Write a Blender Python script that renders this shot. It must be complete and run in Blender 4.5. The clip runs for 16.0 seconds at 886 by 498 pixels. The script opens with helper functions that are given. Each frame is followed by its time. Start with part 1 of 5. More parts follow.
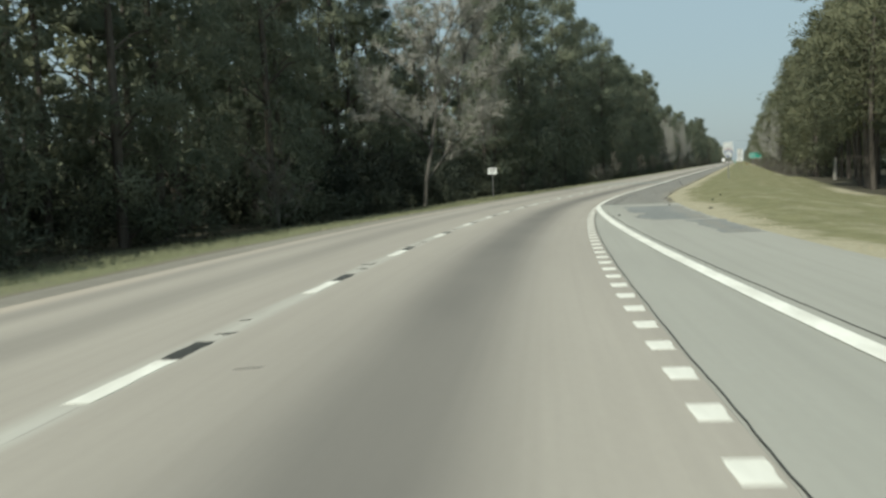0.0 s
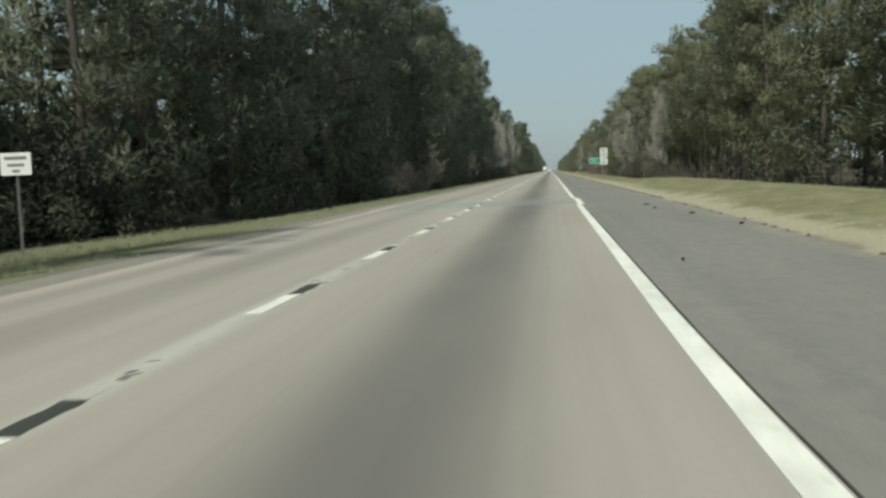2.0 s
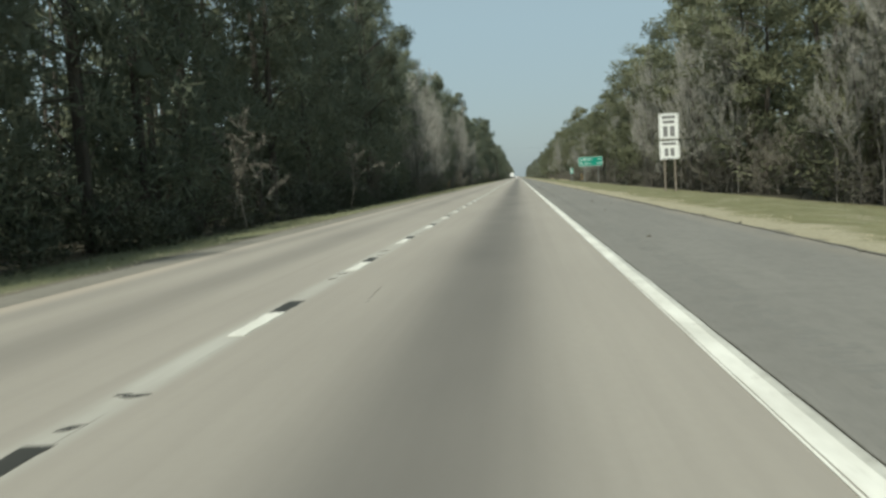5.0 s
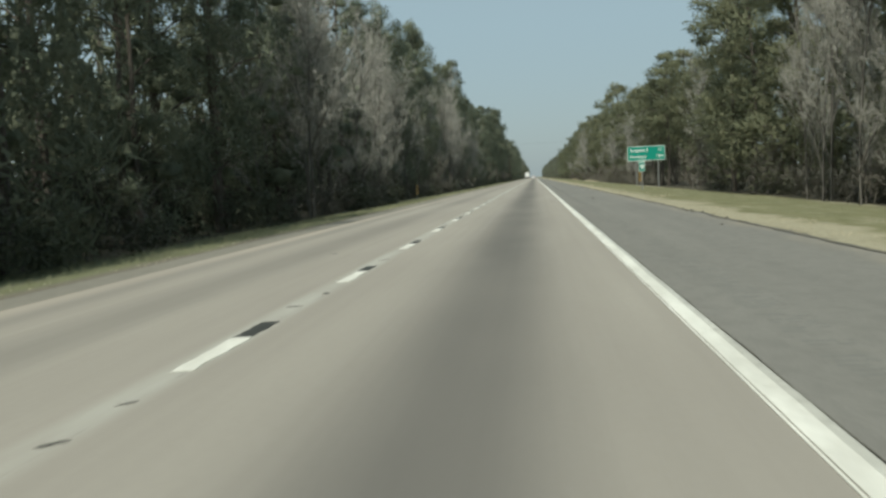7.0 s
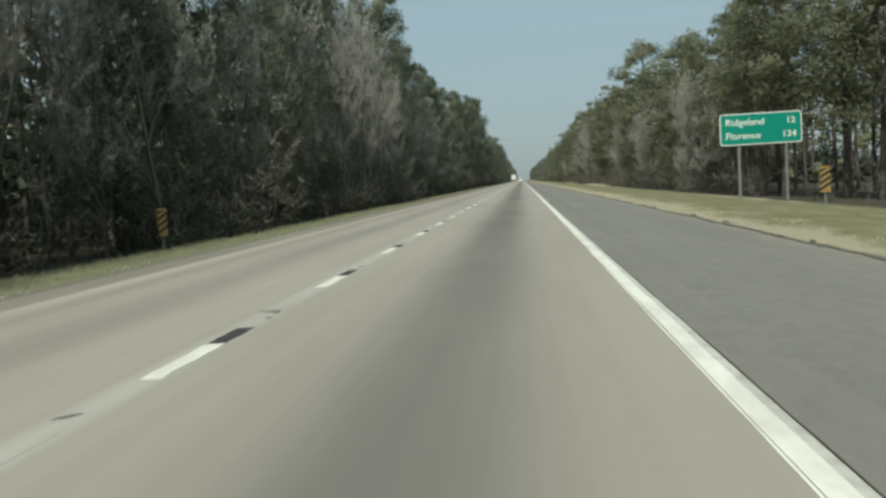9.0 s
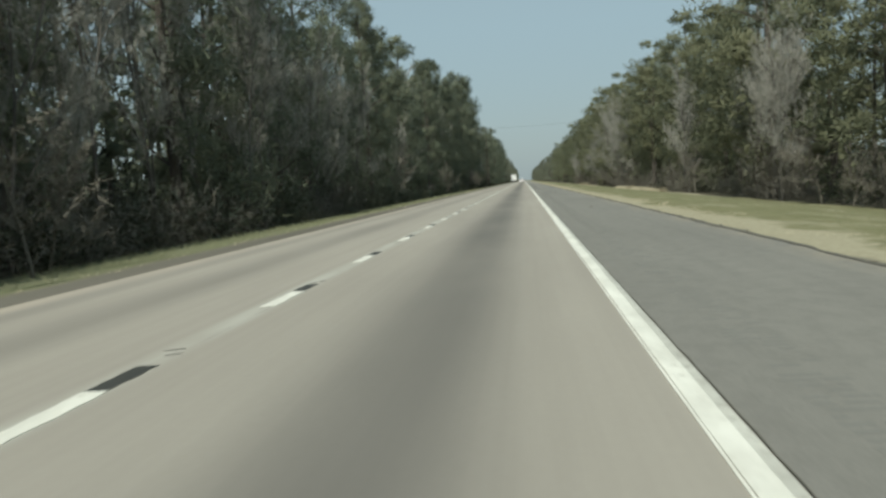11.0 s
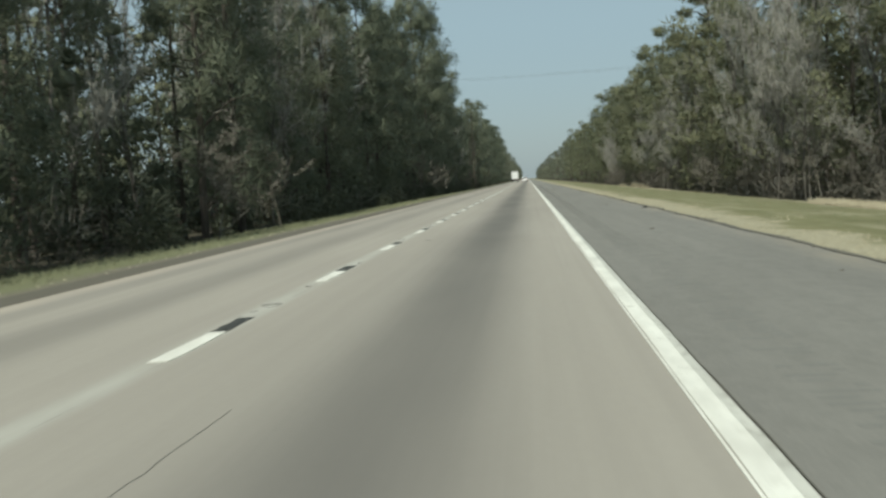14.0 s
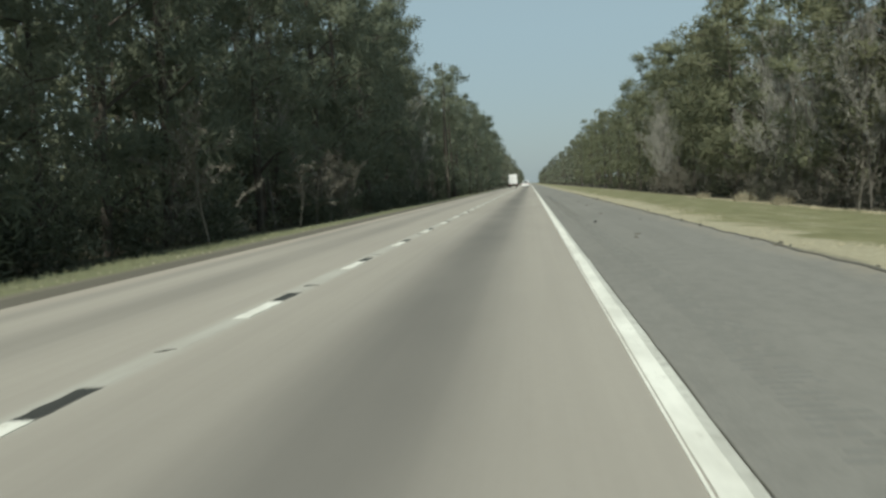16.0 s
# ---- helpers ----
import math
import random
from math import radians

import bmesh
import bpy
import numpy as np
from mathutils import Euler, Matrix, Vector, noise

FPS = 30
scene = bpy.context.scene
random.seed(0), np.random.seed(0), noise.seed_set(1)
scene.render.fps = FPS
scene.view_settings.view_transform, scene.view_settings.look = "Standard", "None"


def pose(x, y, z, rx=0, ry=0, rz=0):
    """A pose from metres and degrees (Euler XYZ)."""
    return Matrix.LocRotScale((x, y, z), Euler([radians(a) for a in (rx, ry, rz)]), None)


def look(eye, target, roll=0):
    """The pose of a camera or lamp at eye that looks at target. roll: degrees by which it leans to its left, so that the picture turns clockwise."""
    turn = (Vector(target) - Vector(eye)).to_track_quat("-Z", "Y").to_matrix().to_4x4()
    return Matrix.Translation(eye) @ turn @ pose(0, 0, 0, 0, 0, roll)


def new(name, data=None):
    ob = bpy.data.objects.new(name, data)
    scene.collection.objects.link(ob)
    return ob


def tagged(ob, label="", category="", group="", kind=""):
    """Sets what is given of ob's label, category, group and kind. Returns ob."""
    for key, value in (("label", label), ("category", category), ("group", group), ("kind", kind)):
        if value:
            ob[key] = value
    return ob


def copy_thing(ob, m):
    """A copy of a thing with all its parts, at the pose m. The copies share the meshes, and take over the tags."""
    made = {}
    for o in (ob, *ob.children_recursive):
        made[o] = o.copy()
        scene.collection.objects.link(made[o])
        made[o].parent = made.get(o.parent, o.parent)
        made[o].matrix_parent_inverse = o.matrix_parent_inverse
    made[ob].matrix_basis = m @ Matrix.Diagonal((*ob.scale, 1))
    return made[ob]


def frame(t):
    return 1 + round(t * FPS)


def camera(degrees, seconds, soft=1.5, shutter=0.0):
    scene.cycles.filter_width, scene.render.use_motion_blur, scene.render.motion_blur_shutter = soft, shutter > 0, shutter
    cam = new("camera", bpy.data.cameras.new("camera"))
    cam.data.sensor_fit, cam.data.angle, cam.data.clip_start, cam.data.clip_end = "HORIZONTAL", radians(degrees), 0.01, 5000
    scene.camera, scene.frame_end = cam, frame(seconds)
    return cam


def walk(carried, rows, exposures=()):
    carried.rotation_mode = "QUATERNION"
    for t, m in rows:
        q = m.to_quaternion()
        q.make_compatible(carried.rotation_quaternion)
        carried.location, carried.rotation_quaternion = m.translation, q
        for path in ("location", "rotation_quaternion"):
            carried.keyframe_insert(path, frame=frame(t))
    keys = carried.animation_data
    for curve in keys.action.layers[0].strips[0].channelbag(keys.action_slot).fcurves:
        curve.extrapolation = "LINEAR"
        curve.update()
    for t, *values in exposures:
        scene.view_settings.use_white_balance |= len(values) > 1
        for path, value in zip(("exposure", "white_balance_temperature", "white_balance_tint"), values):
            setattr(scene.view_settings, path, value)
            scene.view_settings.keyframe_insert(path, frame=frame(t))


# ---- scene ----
# The road runs along +y; across it, lat counts from the broken lane line, to the right.
BEND_Y, BEND_K, BEND_J = 69.37, 0.0017594, 2.29e-6
EYE = 1.198


def bend(y):
    """Sideways shift of the whole road where it curves."""
    d = np.minimum(0.0, np.asarray(y, float) - BEND_Y)
    return BEND_K * d * d + BEND_J * d ** 3


# In the bend the road is banked, its right side up, and falls gently towards the straight.
BANK, FALL = 0.0058, 0.01386
# Along the end of the bend the grass right of the shoulder lies on a low bank.
RISE = 0.55


def smooth(u):
    u = np.clip(u, 0.0, 1.0)
    return u * u * (3 - 2 * u)


def ease(y):
    return smooth((75.0 - np.asarray(y, float)) / 40.0)


def lift(lat, y):
    y = np.asarray(y, float)
    u = np.clip((75.0 - y) / 40.0, 0.0, 1.0)
    return FALL * 40.0 * (u ** 3 - u ** 4 / 2) + FALL * np.clip(35.0 - y, 0.0, 60.0) + BANK * ease(y) * np.clip(lat, -14.0, 24.0) + RISE * smooth((np.asarray(lat, float) - 7.3) / 3.4) * smooth((y - 12.0) / 36.0) * smooth((165.0 - y) / 45.0)


def at(lat, y, z=0.0):
    return Vector((lat + float(bend(y)), y, z + float(lift(lat, y))))


def tilt(y):
    """The turn of the road's plane at y."""
    e = float(ease(y))
    return Matrix.Rotation(-FALL * e, 4, "X") @ Matrix.Rotation(-BANK * e, 4, "Y")


# ---- camera ----
cam = camera(51.1, 16.0, soft=2.7, shutter=0.08)
# seconds, lat, y, pitch, roll, yaw
PATH = (
    (0.0, 2.805, -4.49, -3.86, 2.53, 17.78),
    (0.5, 2.814, 12.49, -4.12, 1.89, 15.08),
    (1.0, 2.848, 28.46, -4.09, 2.02, 12.60),
    (1.5, 2.741, 44.56, -3.86, 2.15, 9.71),
    (2.0, 2.648, 61.52, -4.42, 2.28, 6.62),
    (2.5, 2.440, 77.77, -4.26, 2.32, 4.69),
    (3.0, 2.547, 94.28, -3.95, 2.68, 4.92),
    (3.5, 2.472, 110.26, -4.36, 2.96, 5.41),
    (4.0, 2.391, 125.80, -4.13, 3.68, 4.33),
    (4.5, 2.396, 142.17, -4.23, 3.26, 4.32),
    (7.0, 2.455, 224.60, -4.18, 3.03, 5.63),
    (7.5, 2.450, 240.64, -4.07, 3.59, 4.76),
    (8.0, 2.495, 256.81, -4.25, 3.29, 4.81),
    (8.5, 2.539, 273.05, -4.30, 3.27, 4.84),
    (9.0, 2.558, 289.03, -4.02, 3.29, 4.87),
    (11.5, 2.818, 371.26, -3.98, 3.22, 5.09),
    (12.0, 2.702, 387.31, -3.83, 3.26, 5.81),
    (12.5, 2.611, 404.18, -4.51, 3.02, 5.05),
    (13.0, 2.639, 420.74, -3.95, 2.97, 4.59),
    (13.5, 2.736, 437.81, -4.00, 3.29, 4.63),
    (14.0, 2.781, 454.74, -4.08, 3.25, 5.23),
    (14.5, 2.708, 471.11, -4.03, 3.13, 4.96),
    (15.0, 2.776, 488.41, -4.11, 3.35, 4.89),
    (15.5, 2.927, 504.95, -3.99, 3.42, 4.57),
    (16.0, 2.952, 522.01, -3.81, 3.19, 5.35),
)
walk(cam, [(t, Matrix.Translation(at(u, y)) @ tilt(y) @ pose(0, 0, EYE, 90 + p, r, w)) for t, u, y, p, r, w in PATH], ((0.0, 0.2, 6390, 0), (1.0, 0.12, 6390, 0), (2.0, 0.09, 6390, 0), (4.5, 0.15, 6390, 0), (7.0, 0.08, 6390, 0), (9.0, 0.05, 6370, -0.5), (12.5, 0.1, 6370, -0.5), (16.0, 0.08, 6370, -0.5)))

# ---- light ----
SUN_EL, SUN_AZ = 50.0, 194.0
world = bpy.data.worlds.new("world")
scene.world = world
world.use_nodes = True
wn = world.node_tree.nodes
sky = wn.new("ShaderNodeTexSky")
sky.sky_type = "NISHITA"
sky.sun_disc = False
sky.sun_elevation, sky.sun_rotation = radians(SUN_EL), radians(SUN_AZ)
sky.air_density, sky.dust_density, sky.ozone_density = 1.0, 1.2, 2.0
haze = wn.new("ShaderNodeMix")
haze.data_type = "RGBA"
haze.inputs[0].default_value = 0.84
# a hazy sky: grey near the horizon, bluer above
way = wn.new("ShaderNodeTexCoord")
split = wn.new("ShaderNodeSeparateXYZ")
world.node_tree.links.new(way.outputs["Generated"], split.inputs[0])
high_sky = wn.new("ShaderNodeValToRGB")
high_sky.color_ramp.elements[0].position, high_sky.color_ramp.elements[0].color = 0.0, (2.66, 3.05, 3.30, 1)
high_sky.color_ramp.elements[1].position, high_sky.color_ramp.elements[1].color = 0.16, (2.88, 3.52, 3.90, 1)
world.node_tree.links.new(split.outputs[2], high_sky.inputs[0])
world.node_tree.links.new(high_sky.outputs[0], haze.inputs[7])
world.node_tree.links.new(sky.outputs[0], haze.inputs[6])
world.node_tree.links.new(haze.outputs[2], wn["Background"].inputs[0])
wn["Background"].inputs[1].default_value = 0.12
sun_data = bpy.data.lights.new("sun", "SUN")
sun_data.energy, sun_data.angle, sun_data.color = 3.8, radians(2.0), (1.0, 0.94, 0.85)
sun = new("sun", sun_data)
sun_way = Vector((math.sin(radians(SUN_AZ)) * math.cos(radians(SUN_EL)), math.cos(radians(SUN_AZ)) * math.cos(radians(SUN_EL)), math.sin(radians(SUN_EL))))
sun.matrix_world = look(sun_way * 300 + Vector((0, 300, 0)), Vector((0, 300, 0)))


# ---- materials ----
class Nodes:
    """A small helper round one node material."""

    def __init__(self, name):
        self.m = bpy.data.materials.new(name)
        self.m.use_nodes = True
        self.t = self.m.node_tree
        self.b = self.t.nodes["Principled BSDF"]

    def add(self, kind, **kw):
        n = self.t.nodes.new(kind)
        for key, v in kw.items():
            if key == "operation":
                n.operation = v
            elif key == "blend":
                n.blend_type = v
            elif key == "dtype":
                n.data_type = v
        return n

    def wire(self, a, b):
        self.t.links.new(a, b)

    def coords(self, kind="UV", scale=(1, 1, 1)):
        c = self.add("ShaderNodeTexCoord")
        mp = self.add("ShaderNodeMapping")
        mp.inputs["Scale"].default_value = scale
        self.wire(c.outputs[kind], mp.inputs[0])
        return mp.outputs[0]

    def noise(self, vec, scale, detail=4.0, rough=0.6):
        n = self.add("ShaderNodeTexNoise")
        n.inputs["Scale"].default_value, n.inputs["Detail"].default_value = scale, detail
        n.inputs["Roughness"].default_value = rough
        if vec is not None:
            self.wire(vec, n.inputs["Vector"])
        return n.outputs[0]

    def ramp(self, fac, stops):
        r = self.add("ShaderNodeValToRGB")
        el = r.color_ramp.elements
        while len(el) < len(stops):
            el.new(0.5)
        for e, (pos, c) in zip(el, stops):
            e.position = pos
            e.color = (c, c, c, 1) if isinstance(c, (int, float)) else (*c, 1)
        self.wire(fac, r.inputs[0])
        return r.outputs[0]

    def mix(self, fac, a, b, blend="MIX"):
        n = self.add("ShaderNodeMix", dtype="RGBA", blend=blend)
        for v, i in ((fac, 0), (a, 6), (b, 7)):
            if isinstance(v, (int, float)):
                n.inputs[i].default_value = v
            elif isinstance(v, tuple):
                n.inputs[i].default_value = (*v, 1)
            else:
                self.wire(v, n.inputs[i])
        return n.outputs[2]

    def math(self, op, a, b=0.0):
        n = self.add("ShaderNodeMath", operation=op)
        for v, i in ((a, 0), (b, 1)):
            if isinstance(v, (int, float)):
                n.inputs[i].default_value = v
            else:
                self.wire(v, n.inputs[i])
        return n.outputs[0]

    def bump(self, height, strength, distance=0.01):
        n = self.add("ShaderNodeBump")
        n.inputs["Strength"].default_value, n.inputs["Distance"].default_value = strength, distance
        self.wire(height, n.inputs["Height"])
        self.wire(n.outputs[0], self.b.inputs["Normal"])

    def done(self, colour, rough=0.8, metal=0.0, spec=0.3):
        for v, key in ((colour, "Base Color"), (rough, "Roughness")):
            if isinstance(v, tuple):
                self.b.inputs[key].default_value = (*v, 1)
            elif isinstance(v, (int, float)):
                self.b.inputs[key].default_value = v
            else:
                self.wire(v, self.b.inputs[key])
        self.b.inputs["Metallic"].default_value = metal
        self.b.inputs["Specular IOR Level"].default_value = spec
        return self.m

    def lat(self):
        c = self.add("ShaderNodeTexCoord")
        s = self.add("ShaderNodeSeparateXYZ")
        self.wire(c.outputs["UV"], s.inputs[0])
        return s.outputs[0], s.outputs[1]

    def band(self, lat, centre, width):
        """1 on the line at that lat, falling to 0 at width from it."""
        d = self.math("ABSOLUTE", self.math("SUBTRACT", lat, centre))
        n = self.add("ShaderNodeMapRange")
        n.interpolation_type = "SMOOTHERSTEP"
        n.inputs[1].default_value, n.inputs[2].default_value = 0.0, width
        n.inputs[3].default_value, n.inputs[4].default_value = 1.0, 0.0
        self.wire(d, n.inputs[0])
        return n.outputs[0]


def plain(name, colour, rough=0.6, metal=0.0, vary=0.15, scale=8.0, spec=0.4):
    n = Nodes(name)
    f = n.noise(n.coords("Object"), scale)
    dark = tuple(c * (1 - vary) for c in colour)
    return n.done(n.mix(f, dark, colour), rough, metal, spec)


def concrete(name, light, dark, stain, lanes=True, ghost=0.12):
    n = Nodes(name)
    uv = n.coords()
    large = n.noise(n.coords(scale=(0.5, 0.07, 1)), 1.0, 5)
    fine = n.noise(uv, 14.0, 3)
    col = n.mix(n.ramp(large, [(0.3, 0.0), (0.7, 1.0)]), dark, light)
    col = n.mix(n.math("MULTIPLY", n.ramp(fine, [(0.35, 0.0), (0.75, 1.0)]), 0.22), col, tuple(c * 0.72 for c in light))
    streak = n.noise(n.coords(scale=(5.0, 0.05, 1)), 1.0, 4)
    col = n.mix(n.math("MULTIPLY", n.ramp(streak, [(0.42, 0.0), (0.7, 1.0)]), 0.22), col, tuple(c * 0.75 for c in dark))
    if lanes:
        lat, along = n.lat()
        patchy = n.ramp(n.noise(n.coords(scale=(0.3, 0.09, 1)), 1.0, 3), [(0.25, 0.55), (0.7, 1.0)])
        for centre, width, much in ((1.93, 1.02, 0.76), (1.85, 1.65, 0.33), (-1.75, 0.8, 0.38), (-3.0, 0.45, 0.3)):
            col = n.mix(n.math("MULTIPLY", n.math("MULTIPLY", n.band(lat, centre, width), patchy), much), col, stain)
        worn = n.ramp(n.noise(n.coords(scale=(3, 0.3, 1)), 1.0, 4), [(0.35, 0.3), (0.65, 1.0)])
        col = n.mix(n.math("MULTIPLY", n.math("MULTIPLY", n.band(lat, -0.03, 0.24), worn), ghost * 4.6), col, (0.52, 0.52, 0.47))
        rim = n.ramp(n.noise(n.coords(scale=(1, 0.2, 1)), 1.0, 4), [(0.35, 0.3), (0.65, 1.0)])
        col = n.mix(n.math("MULTIPLY", n.math("MULTIPLY", n.band(lat, -3.5, 0.42), rim), 0.6), col, (0.445, 0.378, 0.305))
        joint = n.band(lat, 0.05, 0.012)
        broken = n.ramp(n.noise(n.coords(scale=(0.2, 0.8, 1)), 1.0, 4), [(0.48, 0.0), (0.6, 1.0)])
        col = n.mix(n.math("MULTIPLY", joint, n.math("MULTIPLY", broken, 0.45)), col, (0.1, 0.095, 0.09))
    n.bump(fine, 0.25, 0.004)
    return n.done(col, 0.85, spec=0.25)


M = {}
M["concrete"] = concrete("concrete", (0.368, 0.338, 0.292), (0.308, 0.281, 0.244), (0.105, 0.10, 0.092))
M["deck"] = concrete("deck_concrete", (0.303, 0.317, 0.289), (0.254, 0.265, 0.243), (0.15, 0.155, 0.15), ghost=0.02)
M["ramp"] = concrete("ramp_concrete", (0.352, 0.345, 0.305), (0.298, 0.292, 0.258), (0.15, 0.15, 0.14), lanes=False)


def asphalt(name, base, light, later=None):
    n = Nodes(name)
    uv = n.coords()
    grit = n.noise(uv, 45.0, 3, 0.7)
    large = n.noise(n.coords(scale=(0.7, 0.1, 1)), 1.0, 5)
    col = n.mix(n.ramp(large, [(0.3, 0.0), (0.72, 1.0)]), base, light)
    col = n.mix(n.math("MULTIPLY", n.ramp(grit, [(0.4, 0.0), (0.7, 1.0)]), 0.35), col, tuple(c * 1.5 for c in light))
    streak = n.noise(n.coords(scale=(4.0, 0.04, 1)), 1.0, 4)
    col = n.mix(n.math("MULTIPLY", n.ramp(streak, [(0.45, 0.0), (0.7, 1.0)]), 0.14), col, tuple(c * 0.75 for c in base))
    blotch = n.noise(n.coords(scale=(1, 0.5, 1)), 5.0, 4, 0.75)
    col = n.mix(n.math("MULTIPLY", n.ramp(blotch, [(0.45, 0.0), (0.62, 1.0)]), 0.24), col, tuple(c * 0.72 for c in base))
    lat, along = n.lat()
    dusty = n.ramp(n.noise(n.coords(scale=(1.2, 0.35, 1)), 1.0, 5, 0.7), [(0.4, 0.0), (0.68, 1.0)])
    col = n.mix(n.math("MULTIPLY", n.math("MULTIPLY", n.band(lat, 6.85, 0.75), dusty), 0.75), col, (0.30, 0.265, 0.205))
    if later:
        r = n.add("ShaderNodeMapRange")
        r.inputs[1].default_value, r.inputs[2].default_value = 330.0, 380.0
        n.wire(along, r.inputs[0])
        col = n.mix(n.math("MULTIPLY", r.outputs[0], 0.8), col, later)
    n.bump(grit, 0.5, 0.006)
    return n.done(col, 0.9, spec=0.25)


M["asphalt"] = asphalt("asphalt", (0.172, 0.165, 0.149), (0.217, 0.208, 0.187))
M["dirt_asphalt"] = asphalt("dirt_asphalt", (0.18, 0.168, 0.142), (0.245, 0.228, 0.192), later=(0.10, 0.09, 0.07))
# asphalt darkened a little: the shadow inside rumble grooves, painted on the bars
M["rib"] = asphalt("groove_shade_asphalt", (0.148, 0.147, 0.136), (0.188, 0.186, 0.172))
M["patch"] = asphalt("patch_asphalt", (0.17, 0.176, 0.17), (0.225, 0.23, 0.22))


def paint(name, colour, under, cover):
    n = Nodes(name)
    uv = n.coords("Object")
    w = n.noise(uv, 7.0, 6, 0.7)
    fine = n.noise(uv, 60.0, 2)
    col = n.mix(n.ramp(w, [(cover - 0.12, 1.0), (cover, 0.0)]), colour, under)
    col = n.mix(n.math("MULTIPLY", fine, 0.18), col, under)
    blot = n.noise(n.coords("Object", (1, 0.35, 1)), 2.3, 5, 0.65)
    col = n.mix(n.math("MULTIPLY", n.ramp(blot, [(0.38, 1.0), (0.62, 0.0)]), 0.5), col, tuple(c * 0.85 for c in under))
    n.bump(fine, 0.3, 0.003)
    return n.done(col, 0.6)


M["white_line"] = paint("white_line_paint", (0.83, 0.815, 0.74), (0.54, 0.52, 0.45), 0.42)
M["thin_line"] = paint("thin_line_paint", (0.60, 0.59, 0.53), (0.40, 0.385, 0.34), 0.5)
M["black_mark"] = paint("black_contrast_paint", (0.03, 0.031, 0.028), (0.085, 0.083, 0.074), 0.42)
M["tar"] = plain("tar", (0.06, 0.058, 0.052), 0.7, vary=0.5, scale=20)
M["faded"] = plain("weathered_seal", (0.17, 0.16, 0.145), 0.9, vary=0.4, scale=20)
M["scuff"] = plain("rubber_scuff", (0.225, 0.228, 0.215), 0.9, vary=0.35, scale=12)
M["faint"] = plain("hairline", (0.25, 0.238, 0.21), 0.9, vary=0.25, scale=12)
M["stain"] = plain("oil_stain", (0.25, 0.235, 0.205), 0.85, vary=0.3, scale=3)
M["crumbs"] = plain("edging_and_crumbs", (0.15, 0.14, 0.115), 0.9, vary=0.5, scale=3)
M["rubber"] = plain("rubber", (0.02, 0.02, 0.021), 0.75)


def verge():
    n = Nodes("verge")
    lat, along = n.lat()
    uv = n.coords()
    wob = n.noise(n.coords(scale=(0.35, 0.28, 1)), 1.0, 5, 0.7)
    fine = n.noise(uv, 9.0, 4, 0.7)
    mid = n.noise(n.coords(scale=(1, 0.5, 1)), 1.3, 4)
    green = n.mix(n.ramp(mid, [(0.3, 0.0), (0.7, 1.0)]), (0.150, 0.148, 0.080), (0.225, 0.216, 0.122))
    dry = n.mix(n.ramp(fine, [(0.3, 0.0), (0.7, 1.0)]), (0.27, 0.245, 0.17), (0.43, 0.395, 0.285))
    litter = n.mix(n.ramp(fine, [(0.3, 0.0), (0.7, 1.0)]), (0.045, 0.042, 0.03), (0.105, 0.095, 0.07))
    dirt = n.mix(n.ramp(fine, [(0.3, 0.0), (0.7, 1.0)]), (0.125, 0.113, 0.09), (0.235, 0.215, 0.17))
    shifted = n.math("ADD", lat, n.math("MULTIPLY", n.math("SUBTRACT", wob, 0.5), 1.5))

    def step(v, a, b):
        r = n.add("ShaderNodeMapRange")
        r.interpolation_type = "SMOOTHSTEP"
        r.inputs[1].default_value, r.inputs[2].default_value = a, b
        n.wire(v, r.inputs[0])
        return r.outputs[0]

    # dead grass fingers into the green, and comes back in patches further out
    finger = n.noise(n.coords(scale=(0.55, 0.42, 1)), 1.0, 5, 0.75)
    broad = n.noise(n.coords(scale=(0.12, 0.05, 1)), 1.0, 3)
    reach = n.math("ADD", n.math("MULTIPLY", n.math("SUBTRACT", finger, 0.5), 3.6), n.math("MULTIPLY", n.math("SUBTRACT", broad, 0.5), 2.6))
    col = n.mix(step(n.math("ADD", lat, reach), 7.55, 8.35), dry, green)
    worn = n.ramp(n.noise(n.coords(scale=(0.9, 0.22, 1)), 1.0, 5, 0.7), [(0.49, 0.0), (0.66, 1.0)])
    col = n.mix(n.math("MULTIPLY", worn, 0.5), col, dry)
    bank = n.ramp(n.noise(n.coords(scale=(0.05, 0.012, 1)), 1.0, 2), [(0.5, 0.0), (0.58, 1.0)])
    col = n.mix(n.math("MULTIPLY", step(shifted, 17.4, 18.2), bank), col, dry)
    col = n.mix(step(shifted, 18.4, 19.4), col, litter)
    col = n.mix(n.math("MULTIPLY", n.band(shifted, 6.85, 0.3), 0.75), col, dirt)
    small = n.math("ADD", lat, n.math("MULTIPLY", n.math("SUBTRACT", wob, 0.5), 1.4))
    left = n.mix(step(small, -5.3, -4.5), n.mix(n.math("MULTIPLY", worn, 0.45), n.mix(mid, (0.135, 0.142, 0.082), (0.205, 0.208, 0.122)), dirt), dirt)
    clearing = n.math("MULTIPLY", step(along, 64.0, 72.0), step(along, 99.0, 93.0))
    rim = n.math("ADD", small, n.math("MULTIPLY", clearing, 4.4))
    rim = n.math("ADD", rim, n.math("MULTIPLY", step(along, 78.0, 58.0), 1.4))
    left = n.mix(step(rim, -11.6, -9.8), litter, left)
    col = n.mix(step(lat, 0.0, 0.1), left, col)
    n.bump(fine, 0.8, 0.05)
    return n.done(col, 0.95, spec=0.1)


M["verge"] = verge()


